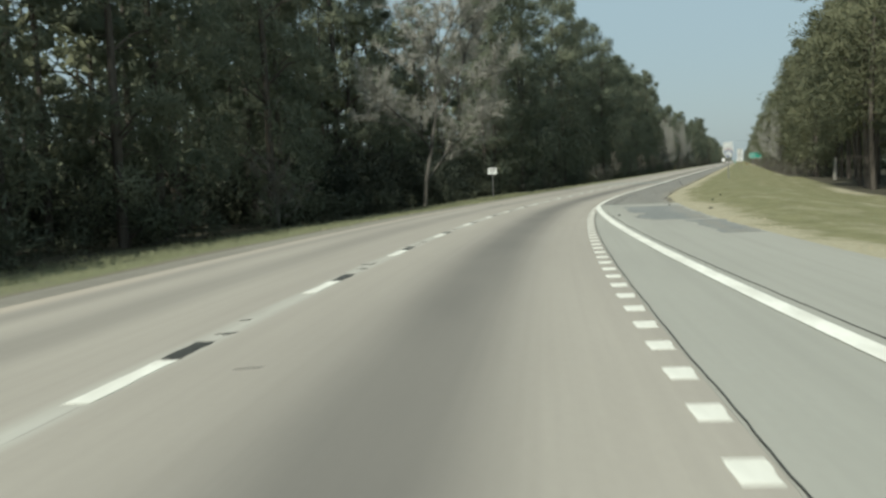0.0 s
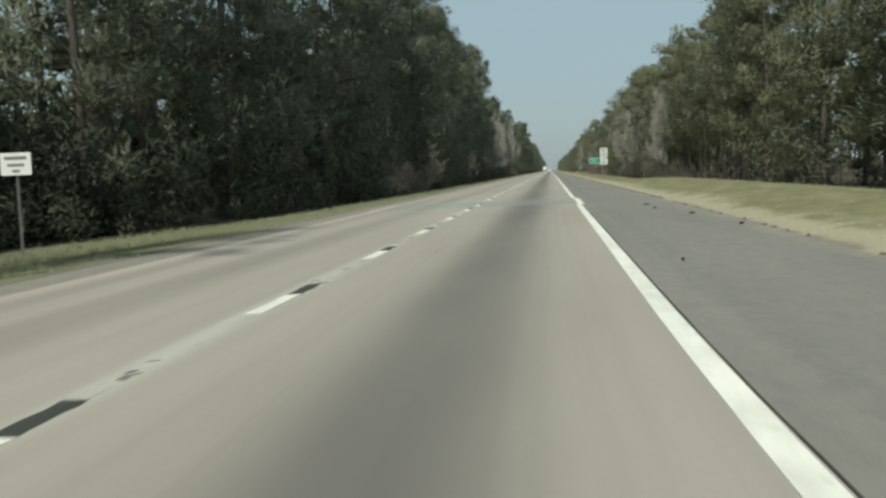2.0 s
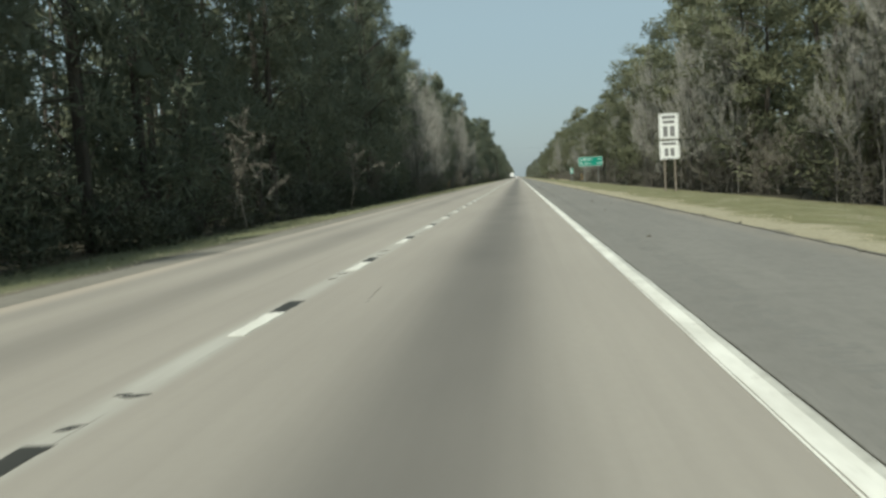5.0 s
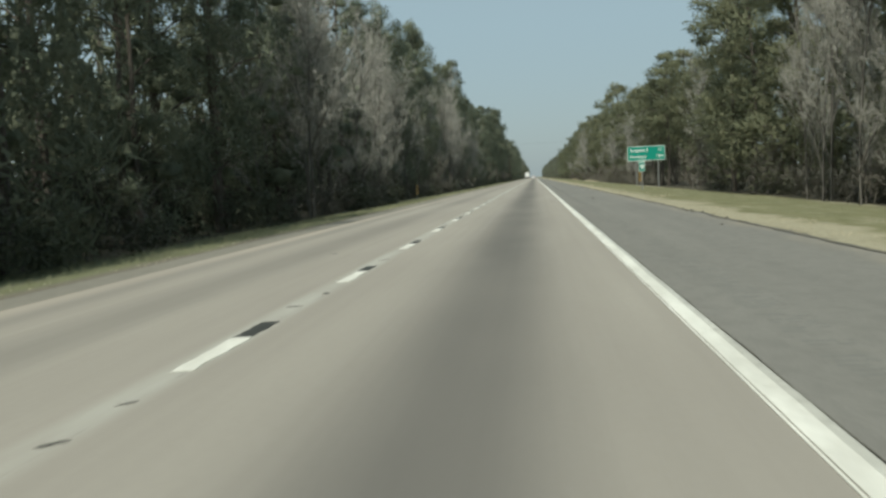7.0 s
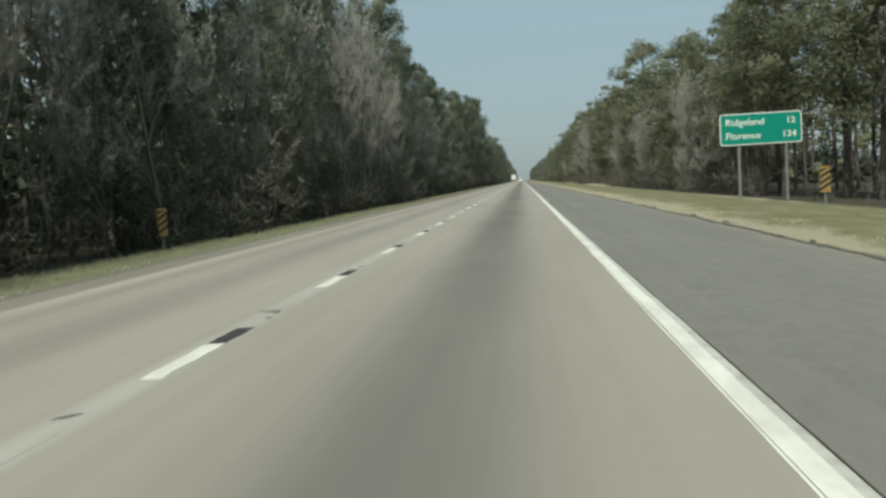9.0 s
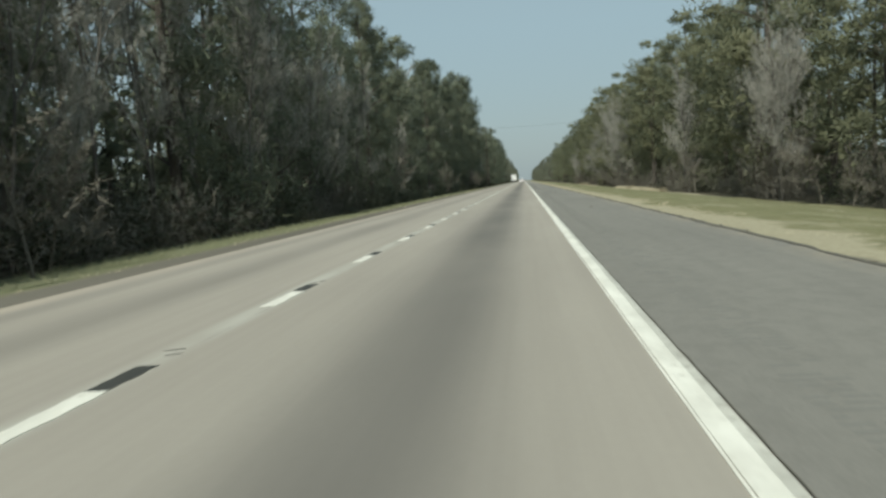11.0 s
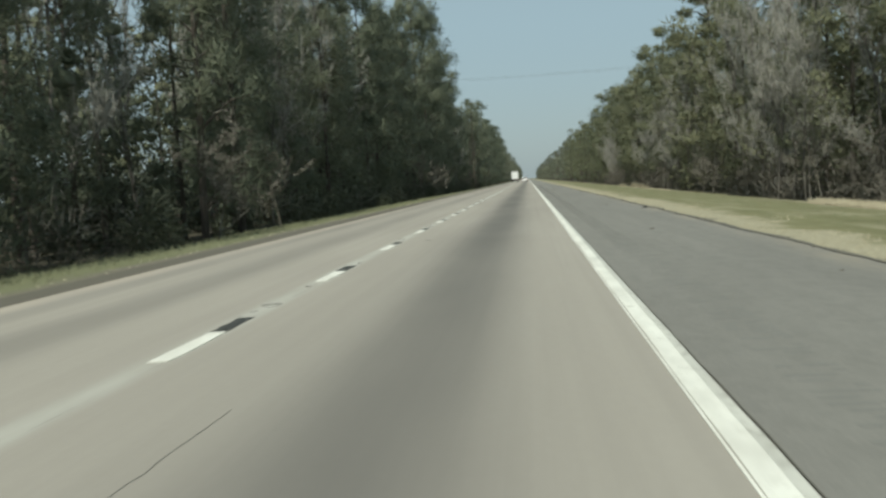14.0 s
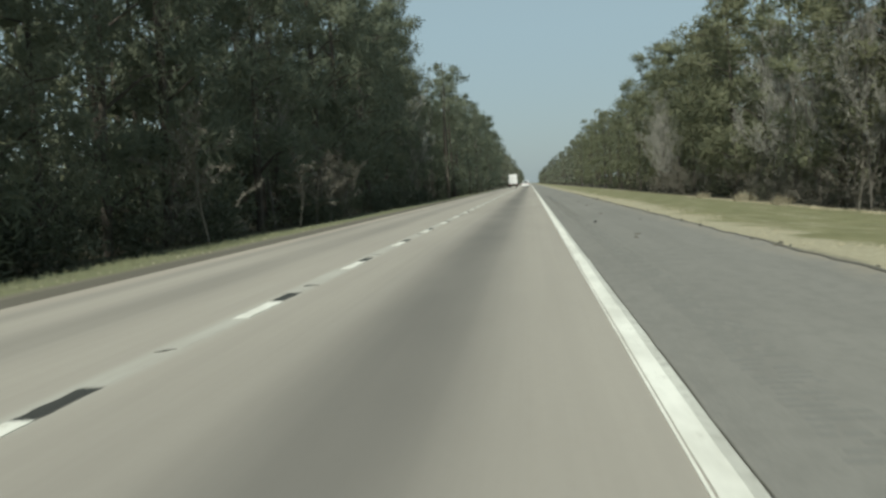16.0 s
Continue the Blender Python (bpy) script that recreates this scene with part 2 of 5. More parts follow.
def foliage(name, dark, light, tan, much_tan=0.25, through_light=0.5):
    n = Nodes(name)
    g = n.add("ShaderNodeNewGeometry")
    o = n.add("ShaderNodeObjectInfo")
    big = n.noise(n.coords("Object"), 0.55, 4, 0.7)
    col = n.mix(n.ramp(big, [(0.3, 0.0), (0.7, 1.0)]), dark, light)
    col = n.mix(n.math("MULTIPLY", g.outputs["Random Per Island"], 0.25), col, tuple(c * 0.75 for c in dark))
    col = n.mix(n.math("MULTIPLY", o.outputs["Random"], much_tan), col, tan)
    n.done(col, 0.7, spec=0.25)
    tr = n.add("ShaderNodeBsdfTranslucent")
    n.wire(col, tr.inputs[0])
    mx = n.add("ShaderNodeMixShader")
    mx.inputs[0].default_value = through_light
    n.wire(n.b.outputs[0], mx.inputs[1])
    n.wire(tr.outputs[0], mx.inputs[2])
    n.wire(mx.outputs[0], n.t.nodes["Material Output"].inputs[0])
    return n.m


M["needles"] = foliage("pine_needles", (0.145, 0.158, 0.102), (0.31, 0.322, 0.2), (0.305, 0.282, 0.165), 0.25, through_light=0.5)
# copy of pine_needles with the left wall's shade and lit clumps in its colours
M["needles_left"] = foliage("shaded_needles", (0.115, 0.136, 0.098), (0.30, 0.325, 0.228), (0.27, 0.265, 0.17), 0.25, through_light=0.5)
# paler and greyer than pine_needles: distance haze is mixed into the green
M["needles_far"] = foliage("hazed_far_needles", (0.16, 0.172, 0.125), (0.24, 0.25, 0.175), (0.25, 0.24, 0.165), through_light=0.4)
M["shrub"] = foliage("shrub_leaves", (0.092, 0.105, 0.075), (0.155, 0.168, 0.115), (0.18, 0.165, 0.115), through_light=0.4)
# leaf colour darkened so that the bushes carry the shade inside the woods
M["shade_leaves"] = foliage("shade_leaves", (0.045, 0.056, 0.042), (0.085, 0.098, 0.07), (0.09, 0.088, 0.065), through_light=0.3)
M["grass_green"] = foliage("green_grass", (0.175, 0.185, 0.105), (0.245, 0.25, 0.15), (0.25, 0.22, 0.11), 0.0, 0.2)
M["grass_dry"] = foliage("dry_grass", (0.36, 0.32, 0.225), (0.48, 0.435, 0.315), (0.25, 0.22, 0.11), 0.0, 0.1)


def bark(name, a, b):
    n = Nodes(name)
    v = n.coords("Object", (1, 1, 0.22))
    f = n.noise(v, 9.0, 5, 0.7)
    o = n.add("ShaderNodeObjectInfo")
    col = n.mix(n.ramp(f, [(0.3, 0.0), (0.7, 1.0)]), a, b)
    col = n.mix(n.math("MULTIPLY", o.outputs["Random"], 0.3), col, tuple(c * 0.7 for c in a))
    n.bump(f, 0.9, 0.03)
    return n.done(col, 0.9, spec=0.15)


M["pine_bark"] = bark("pine_bark", (0.075, 0.065, 0.055), (0.16, 0.14, 0.12))
M["grey_bark"] = bark("grey_bark", (0.13, 0.122, 0.108), (0.22, 0.207, 0.186))
M["twigs"] = bark("twigs", (0.325, 0.315, 0.28), (0.455, 0.44, 0.395))
M["shrub_twigs"] = bark("shrub_twigs", (0.15, 0.138, 0.115), (0.25, 0.232, 0.195))

M["steel"] = plain("galvanised_steel", (0.34, 0.345, 0.34), 0.5, 0.6, 0.2)
M["sign_green"] = plain("green_sheeting", (0.010, 0.26, 0.19), 0.45, vary=0.12)
M["sign_white"] = plain("white_sheeting", (0.78, 0.79, 0.77), 0.45, vary=0.06)
M["sign_blue"] = plain("blue_sheeting", (0.13, 0.16, 0.25), 0.45, vary=0.1)
M["sign_red"] = plain("faded_red_sheeting", (0.36, 0.30, 0.32), 0.5, vary=0.2)
M["sign_pale"] = plain("bleached_sheeting", (0.40, 0.43, 0.46), 0.5, vary=0.15)
M["sign_black"] = plain("black_legend", (0.03, 0.03, 0.03), 0.5)
M["sign_grey"] = plain("grey_legend", (0.22, 0.22, 0.22), 0.5)
M["sign_yellow"] = plain("yellow_sheeting", (0.36, 0.235, 0.075), 0.55, vary=0.3)
M["sign_back"] = plain("bare_aluminium", (0.4, 0.4, 0.4), 0.4, 0.8)
M["pale_wood"] = bark("bleached_wood", (0.34, 0.31, 0.27), (0.52, 0.49, 0.44))
M["wood_post"] = bark("weathered_wood", (0.20, 0.17, 0.14), (0.33, 0.29, 0.24))
M["car_white"] = plain("white_car_paint", (0.80, 0.80, 0.79), 0.25, vary=0.03, spec=0.5)
M["car_dark"] = plain("dark_trim", (0.025, 0.026, 0.028), 0.45)
M["glass"] = plain("tinted_glass", (0.02, 0.024, 0.027), 0.08, vary=0.1, spec=0.6)
M["red_lens"] = plain("red_lens", (0.35, 0.015, 0.012), 0.2)
M["wire"] = plain("aluminium_wire", (0.16, 0.165, 0.17), 0.5, 0.5)


# ---- mesh helpers ----
def mesh_of(name, verts, tris, material, smooth=False, normals=None):
    """A mesh from arrays of vertices and triangles; normals give soft foliage the rounded shading of its clump."""
    me = bpy.data.meshes.new(name)
    v, f = np.asarray(verts, np.float32).reshape(-1, 3), np.asarray(tris, np.int32).reshape(-1, 3)
    me.vertices.add(len(v))
    me.vertices.foreach_set("co", v.ravel())
    me.loops.add(f.size)
    me.loops.foreach_set("vertex_index", f.ravel())
    me.polygons.add(len(f))
    me.polygons.foreach_set("loop_start", np.arange(0, f.size, 3, dtype=np.int32))
    if smooth:
        me.polygons.foreach_set("use_smooth", np.ones(len(f), bool))
    me.materials.append(material)
    me.update(calc_edges=True)
    if normals is not None:
        me.polygons.foreach_set("use_smooth", np.ones(len(f), bool))
        me.normals_split_custom_set_from_vertices(normals)
    return me


def part(name, bm, material, parent=None, label=""):
    me = bpy.data.meshes.new(name)
    bm.normal_update()
    bm.to_mesh(me)
    bm.free()
    me.materials.append(material)
    ob = new(name, me)
    ob.parent = parent
    return tagged(ob, label)


def empty(name, where, turn=0.0):
    ob = new(name)
    ob.empty_display_size = 0.3
    ob.matrix_basis = Matrix.Translation(where) @ Matrix.Rotation(turn, 4, "Z")
    return ob


def box(bm, x0, x1, y0, y1, z0, z1, bevel=0.0):
    r = bmesh.ops.create_cube(bm, size=1.0, matrix=Matrix.LocRotScale(((x0 + x1) / 2, (y0 + y1) / 2, (z0 + z1) / 2), None, (x1 - x0, y1 - y0, z1 - z0)))
    if bevel:
        edges = list({e for v in r["verts"] for e in v.link_edges})
        bmesh.ops.bevel(bm, geom=edges, offset=bevel, segments=2, profile=0.5, affect="EDGES")
    return bm


def prism(bm, outline, y0, y1):
    """An outline in x and z, made solid from y0 to y1."""
    a = [bm.verts.new((x, y0, z)) for x, z in outline]
    b = [bm.verts.new((x, y1, z)) for x, z in outline]
    bm.faces.new(a)
    bm.faces.new(b[::-1])
    for i in range(len(a)):
        j = (i + 1) % len(a)
        bm.faces.new((a[j], a[i], b[i], b[j]))
    bmesh.ops.recalc_face_normals(bm, faces=bm.faces)
    return bm


def rounded(w, h, r, steps=5, cx=0.0, cz=0.0):
    pts = []
    for k, (sx, sz) in enumerate(((1, 1), (-1, 1), (-1, -1), (1, -1))):
        for i in range(steps + 1):
            a = math.pi / 2 * (k + i / steps)
            pts.append((cx + sx * (w / 2 - r) + r * math.cos(a), cz + sz * (h / 2 - r) + r * math.sin(a)))
    return pts


def sheet(name, left, right, ys, z, material, thick=0.12, cols=2):
    """A slab of pavement between two lats (numbers or functions of y), with lat and y as its UV."""
    fl = left if callable(left) else (lambda y: left)
    fr_ = right if callable(right) else (lambda y: right)
    bm = bmesh.new()
    uv = bm.loops.layers.uv.new("UVMap")
    info = {}
    rows = []
    for y in ys:
        row = []
        for i in range(cols + 1):
            lat = fl(y) + (fr_(y) - fl(y)) * i / cols
            v = bm.verts.new(at(lat, y, z))
            info[v] = (lat, y)
            row.append(v)
        rows.append(row)
    low = []
    for r in rows:
        pair = []
        for v in (r[0], r[-1]):
            w = bm.verts.new(v.co - Vector((0, 0, thick)))
            info[w] = info[v]
            pair.append(w)
        low.append(pair)
    for a, b, la, lb in zip(rows, rows[1:], low, low[1:]):
        for i in range(cols):
            bm.faces.new((a[i], a[i + 1], b[i + 1], b[i]))
        bm.faces.new((la[0], a[0], b[0], lb[0]))
        bm.faces.new((a[-1], la[1], lb[1], b[-1]))
    bm.faces.new([low[0][0], low[0][1]] + rows[0][::-1])
    bm.faces.new([low[-1][1], low[-1][0]] + rows[-1])
    for f in bm.faces:
        for lp in f.loops:
            lp[uv].uv = info[lp.vert]
    return part(name, bm, material)


def stations(a, b, step):
    n = max(1, int(math.ceil((b - a) / step)))
    return [a + (b - a) * i / n for i in range(n + 1)]


def structure(ob, label, category):
    return tagged(ob, label, category, kind="structure")


# ---- ground and road ----
GROUND = ((-2500, -1.2), (-400, -1.2), (-60, -1.1), (-25, -0.95), (-14, -0.8), (-11, -0.65), (-8.5, -0.42), (-7, -0.25), (-5.5, -0.1), (-4.5, -0.03), (-4.0, -0.035),
          (-2.0, -0.08), (4.0, -0.08), (6.0, -0.08), (6.9, -0.035), (7.4, -0.02), (8.6, -0.05), (10, -0.10), (11.5, -0.2), (13.5, -0.4), (15.5, -0.72), (17.5, -1.0),
          (20, -1.1), (26, -1.2), (60, -1.2), (400, -1.2), (2500, -1.2))


def ground_z(lat):
    return float(np.interp(lat, [g[0] for g in GROUND], [g[1] for g in GROUND]))


def make_ground():
    bm = bmesh.new()
    uv = bm.loops.layers.uv.new("UVMap")
    rng = random.Random(4)
    ys = stations(-300, -30, 30) + stations(-30, 700, 2.5)[1:] + stations(700, 1000, 20)[1:] + stations(1000, 4500, 250)[1:]
    rows, info = [], {}
    for y in ys:
        row = []
        for lat, z in GROUND:
            rough = 0.0 if -4.2 < lat < 7.2 else 0.05 * min(1.0, abs(lat - 1.5) / 9)
            v = bm.verts.new(at(lat, max(y, -60) if y < -60 else y, z + rough * (noise.noise((lat * 0.5, y * 0.3, 0)) + rng.uniform(-0.3, 0.3))))
            v.co.y = y
            info[v] = (lat, y)
            row.append(v)
        rows.append(row)
    for a, b in zip(rows, rows[1:]):
        for i in range(len(GROUND) - 1):
            f = bm.faces.new((a[i], a[i + 1], b[i + 1], b[i]))
            f.smooth = True
    for f in bm.faces:
        for lp in f.loops:
            lp[uv].uv = info[lp.vert]
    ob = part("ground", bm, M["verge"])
    structure(ob, "olive green grass verge with a dry tan strip along the shoulder", "ground")


make_ground()

NEAR, FAR = -40.0, 2600.0
DECK0, DECK1 = 94.0, 100.4
RAMP_END = 37.4
fine_ys = stations(NEAR, BEND_Y, 3.0)


def long_ys(a, b):
    return [y for y in fine_ys if a < y < b - 0.5 and y < BEND_Y]


road = sheet("road", -3.6, 3.77, [NEAR] + long_ys(NEAR, DECK0) + stations(BEND_Y, DECK0, 3.0), 0.0, M["concrete"], cols=6)
structure(road, "worn beige concrete carriageway with dark oil stains along each lane", "road")
road_far = sheet("road_beyond", -3.6, 3.77, [DECK1 - 0.7, 300, 600, 1000, FAR], 0.0, M["concrete"], cols=6)
structure(road_far, "worn beige concrete carriageway with dark oil stains along each lane", "road")
deck_left = sheet("road_deck_inner", -3.75, 0.05, [DECK0, 97, DECK1 - 0.68], 0.003, M["deck"], cols=3)
structure(deck_left, "short blue-grey concrete slab crossing the carriageway", "road")
deck = sheet("road_deck", 0.055, 3.93, [DECK0, 97, DECK1], 0.003, M["deck"], cols=6)
structure(deck, "short blue-grey concrete slab crossing the carriageway", "road")


def ramp_line(y):
    return 3.672 + max(0.0, 36.0 - y) * 0.0398


ramp = sheet("ramp_pavement", 3.775, lambda y: 7.1 + 0.012 * max(0.0, 20 - y), [y for y in fine_ys if y < RAMP_END] + [RAMP_END], -0.004, M["ramp"], cols=4)
structure(ramp, "pale grey concrete of the ending merge lane", "road")
shoulder = sheet("shoulder", 3.775, 6.8, [RAMP_END] + long_ys(RAMP_END, DECK0) + stations(BEND_Y, DECK0, 3.0), -0.008, M["asphalt"], cols=4)
structure(shoulder, "grey weathered asphalt hard shoulder", "shoulder")
shoulder_deck = sheet("shoulder_deck", 3.935, 6.8, [DECK0, 97, DECK1], -0.008, M["asphalt"], cols=3)
structure(shoulder_deck, "grey weathered asphalt hard shoulder", "shoulder")


def outer_edge(y):
    return 6.82 + 0.09 * noise.noise((y * 0.35, 1.0, 0.0)) + 0.05 * noise.noise((y * 1.3, 4.0, 0.0))


shoulder_far = sheet("shoulder_beyond", 3.775, outer_edge, stations(DECK1, 620, 0.7) + [1000, FAR], -0.008, M["asphalt"], cols=4)
structure(shoulder_far, "grey weathered asphalt hard shoulder", "shoulder")
# narrow dirt-stained asphalt strip beyond the left lane
left_strip = sheet("left_shoulder", lambda y: -4.35 + 0.12 * noise.noise((0.0, y * 0.2, 3.0)), -3.605, stations(NEAR, DECK0, 2.0) + stations(DECK0, 700, 2.0)[1:] + [1000, FAR], -0.012, M["dirt_asphalt"], cols=1)
structure(left_strip, "narrow brown-grey asphalt strip along the median", "shoulder")

# ---- markings ----
CYCLE = 5.3636
TOP = 0.0045


def heading(y):
    return math.atan2(float(bend(y - 0.5) - bend(y + 0.5)), 1.0)


def on_road(name, me, lat, y, parent, z=TOP):
    ob = new(name, me)
    ob.parent = parent
    ob.matrix_basis = Matrix.Translation(at(lat, y, z)) @ tilt(y) @ Matrix.Rotation(heading(y), 4, "Z")
    return ob


def flat_mesh(name, outline, material, thick=0.004):
    """A thin flat piece with its outline in x and y."""
    bm = bmesh.new()
    a = [bm.verts.new((x, y, 0)) for x, y in outline]
    b = [bm.verts.new((x, y, -thick)) for x, y in outline]
    bm.faces.new(a)
    for i in range(len(a)):
        j = (i + 1) % len(a)
        bm.faces.new((a[i], b[i], b[j], a[j]))
    bmesh.ops.recalc_face_normals(bm, faces=bm.faces)
    me = bpy.data.meshes.new(name)
    bm.to_mesh(me)
    bm.free()
    me.materials.append(material)
    return me


def ragged(w, length, rng, n=6, rough=0.012):
    pts = [(-w / 2 + rng.uniform(-rough, rough), length * i / n) for i in range(n, -1, -1)]
    return pts + [(w / 2 + rng.uniform(-rough, rough), length * i / n) for i in range(n + 1)]


def blotch(w, length, rng):
    """A ragged sliver, wide across the road."""
    n = 14
    ph = rng.uniform(0, 6.28)
    pts = []
    for i in range(n):
        a = 2 * math.pi * i / n
        r = 0.62 + 0.25 * math.sin(2 * a + ph) + rng.uniform(-0.22, 0.22)
        pts.append((w / 2 * math.cos(a) * r * 1.25, length / 2 * math.sin(a) * r * 1.2 + 0.18 * w * math.cos(a)))
    return pts


def owner(y):
    return deck if DECK0 < y < DECK1 else (road if y < DECK0 else road_far)


def make_markings():
    rng = random.Random(11)
    whites = [flat_mesh("lane_dash", ragged(0.16, CYCLE * 0.25, rng), M["white_line"]) for i in range(4)]
    blacks = [flat_mesh("contrast_dash", ragged(0.155, CYCLE * length, rng), M["black_mark"]) for length in (0.14, 0.15, 0.155, 0.16)]
    for n in range(-4, 165):
        y = n * CYCLE
        slab = DECK0 - 1 < y < DECK1
        y -= 1.6 if slab else 0.0
        lift = 0.005 if slab else 0.0
        on_road("lane_dash", whites[n % 4], 0.05 if slab else 0.0, y, owner(y), TOP + lift)
        on_road("contrast_dash", blacks[(n * 7) % 4], 0.05 if slab else 0.0, y + CYCLE * 0.253, owner(y), TOP + lift)
        for k in range(0 if slab else rng.choice((1, 2, 3, 4))):
            w, length = rng.uniform(0.07, 0.23), rng.uniform(0.03, 0.11)
            yy = y + CYCLE * rng.choice((rng.uniform(0.43, 0.62), rng.uniform(0.43, 0.95)))
            on_road("tar_spot", flat_mesh("tar_spot", blotch(w, length, rng), M["tar"] if rng.random() < 0.6 else M["faded"]), rng.uniform(-0.09, 0.05), yy, owner(yy), 0.004)
    # far dashes, one piece
    bm = bmesh.new()
    for n in range(165, 330):
        box(bm, -0.08, 0.08, n * CYCLE, n * CYCLE + CYCLE * 0.25, 0.001, TOP)
    tagged(part("far_dashes", bm, M["white_line"], road_far), "white lane dashes in the distance", kind="stuff")
    # dotted line of the merge lane
    dot = flat_mesh("dotted_mark", ragged(0.18, 0.34, rng, 3), M["white_line"])
    y = -10.22
    while y < 34.6:
        on_road("dotted_mark", dot, 3.655, y, road)
        y += 0.939
    on_road("oil_stain", flat_mesh("oil_stain", blotch(1.0, 1.5, rng), M["stain"], 0.002), -1.9, 42.0, road, 0.0025)
    # small dark marks scattered over the lanes
    for lat, y in ((1.9, 99.0), (2.66, 115.4), (1.55, 115.0), (2.35, 128.9), (0.9, 129.0), (3.0, 131.2), (0.75, 1.1), (1.3, 227.3), (2.5, 258.6), (0.55, 276.2), (2.75, 275.9), (2.9, 423.4),
                   (2.1, 424.0), (1.0, 389.6), (0.75, 440.3), (1.15, 456.1), (0.6, 474.2), (0.55, 507.6), (-2.2, 45.5), (0.9, 143.7), (-2.6, 112.0), (-1.2, 241.0), (-2.9, 405.0)):
        on_road("tar_spot", flat_mesh("tar_spot", blotch(rng.uniform(0.08, 0.2), rng.uniform(0.03, 0.06), rng), M["faded"]), lat, y, owner(y), 0.004)


make_markings()


def make_scuffs():
    """Short bundles of dark tyre scuffs on the pale slab."""
    rng = random.Random(3)
    for lat, y, width, length, count in ((1.31, 94.85, 0.13, 0.34, 4), (3.18, 96.2, 0.12, 0.42, 4), (3.38, 95.4, 0.12, 0.2, 3), (3.0, 95.2, 0.1, 0.4, 2), (2.92, 96.32, 0.05, 0.12, 2), (3.3, 94.5, 0.1, 0.1, 2), (1.28, 95.5, 0.05, 0.6, 1), (3.38, 101.9, 0.12, 0.3, 3), (3.02, 102.08, 0.06, 0.08, 2)):
        for k in range(count):
            o = (k - (count - 1) / 2) * width / count
            on_road("tyre_scuff", flat_mesh("tyre_scuff", ragged(rng.uniform(0.007, 0.016), length * rng.uniform(0.6, 1.0), rng, 5, 0.003), M["scuff"]), lat + o, y + rng.uniform(0, 0.12), owner(y), 0.0085 if y < 100.4 else 0.004)


make_scuffs()


def make_cracks():
    """Hairline cracks that wander along the slabs."""
    rng = random.Random(19)
    for lat, y, slope, length in ((1.0, 457.8, 0.04, 1.9), (1.33, 55.4, -0.03, 1.6), (1.9, 132.7, 0.17, 2.2), (0.62, 28.0, 0.02, 1.4), (-1.1, 60.5, 0.05, 1.8), (0.8, 168.0, -0.03, 1.5), (1.2, 300.5, 0.03, 1.7), (-0.8, 333.0, 0.04, 2.0), (0.9, 492.0, 0.02, 1.6)):
        n = 12
        mid = [(slope * length * i / n + rng.uniform(-0.012, 0.012), length * i / n) for i in range(n + 1)]
        half = [0.0032 * math.sin(math.pi * (i + 0.4) / (n + 0.8)) * rng.uniform(0.6, 1.2) + 0.001 for i in range(n + 1)]
        outline = [(x - h, yy) for (x, yy), h in reversed(list(zip(mid, half)))] + [(x + h, yy) for (x, yy), h in zip(mid, half)]
        on_road("crack", flat_mesh("crack", outline, M["faint"], 0.002), lat, y, owner(y), 0.003)


make_cracks()


def stripe(name, lat_of, width, ys, z, material, label):
    ob = sheet(name, lambda y: lat_of(y) - width / 2, lambda y: lat_of(y) + width / 2, ys, z, material, thick=0.004, cols=1)
    return structure(ob, label, "road marking")


def worn(y, lat):
    return lat + 0.007 * noise.noise((y * 1.7, lat, 4.0)) + 0.006 * noise.noise((y * 0.3, lat, 8.0))


line_ys = [y for y in stations(36.5, BEND_Y - 0.2, 0.5)]
stripe("edge_line", lambda y: worn(y, 3.672), 0.175, [36.01] + line_ys + stations(BEND_Y, DECK0 - 0.3, 1.0), 0.005, M["white_line"], "solid white edge line with slightly worn paint")
stripe("edge_line_deck", lambda y: worn(y, 3.76), 0.2, stations(DECK0 - 0.25, DECK1, 0.4), 0.009, M["white_line"], "solid white edge line stepping outward over the slab")
beyond_ys = stations(DECK1 + 0.01, 620, 0.5) + [1000, FAR]
stripe("edge_line_beyond", lambda y: worn(y, 3.647), 0.125, beyond_ys, 0.005, M["white_line"], "solid white edge line with slightly worn paint")
stripe("edge_line_thin", lambda y: worn(y, 3.647) + 0.0915, 0.056, beyond_ys, 0.0045, M["thin_line"], "thin greyed outer rim of the white edge line")
stripe("old_edge_line", lambda y: 3.568 + 0.006 * noise.noise((y * 0.15, 2, 0)), 0.016, stations(DECK1 + 4, 620.0, 3.0), 0.005, M["white_line"], "thin remnant of an older white edge line")
stripe("ramp_line", ramp_line, 0.2, stations(NEAR, 36.0, 1.5), 0.006, M["white_line"], "wide white line closing off the merge lane")
stripe("pavement_joint", lambda y: 3.80 + 0.012 * noise.noise((y * 0.8, 0, 0)) + 0.008 * noise.noise((y * 4.0, 0, 0)), 0.011, stations(NEAR, 30.0, 0.16), 0.004, M["tar"], "dark sealed joint beside the dotted line")
stripe("ramp_joint", lambda y: ramp_line(y) + 0.235 + 0.01 * noise.noise((y * 0.8, 5, 0)) + 0.008 * noise.noise((y * 4.0, 5, 0)), 0.012, stations(NEAR, 29.5, 0.16), 0.003, M["tar"], "dark sealed joint beside the merge line")
stripe("shoulder_joint", lambda y: 3.785 + 0.015 * noise.noise((y * 0.7, 9, 0)), 0.016, [y for y in stations(33.0, 300.0, 0.6) if not DECK0 - 0.6 < y < DECK1 + 0.6][:96], 0.002, M["tar"], "dark uneven joint between concrete and shoulder")
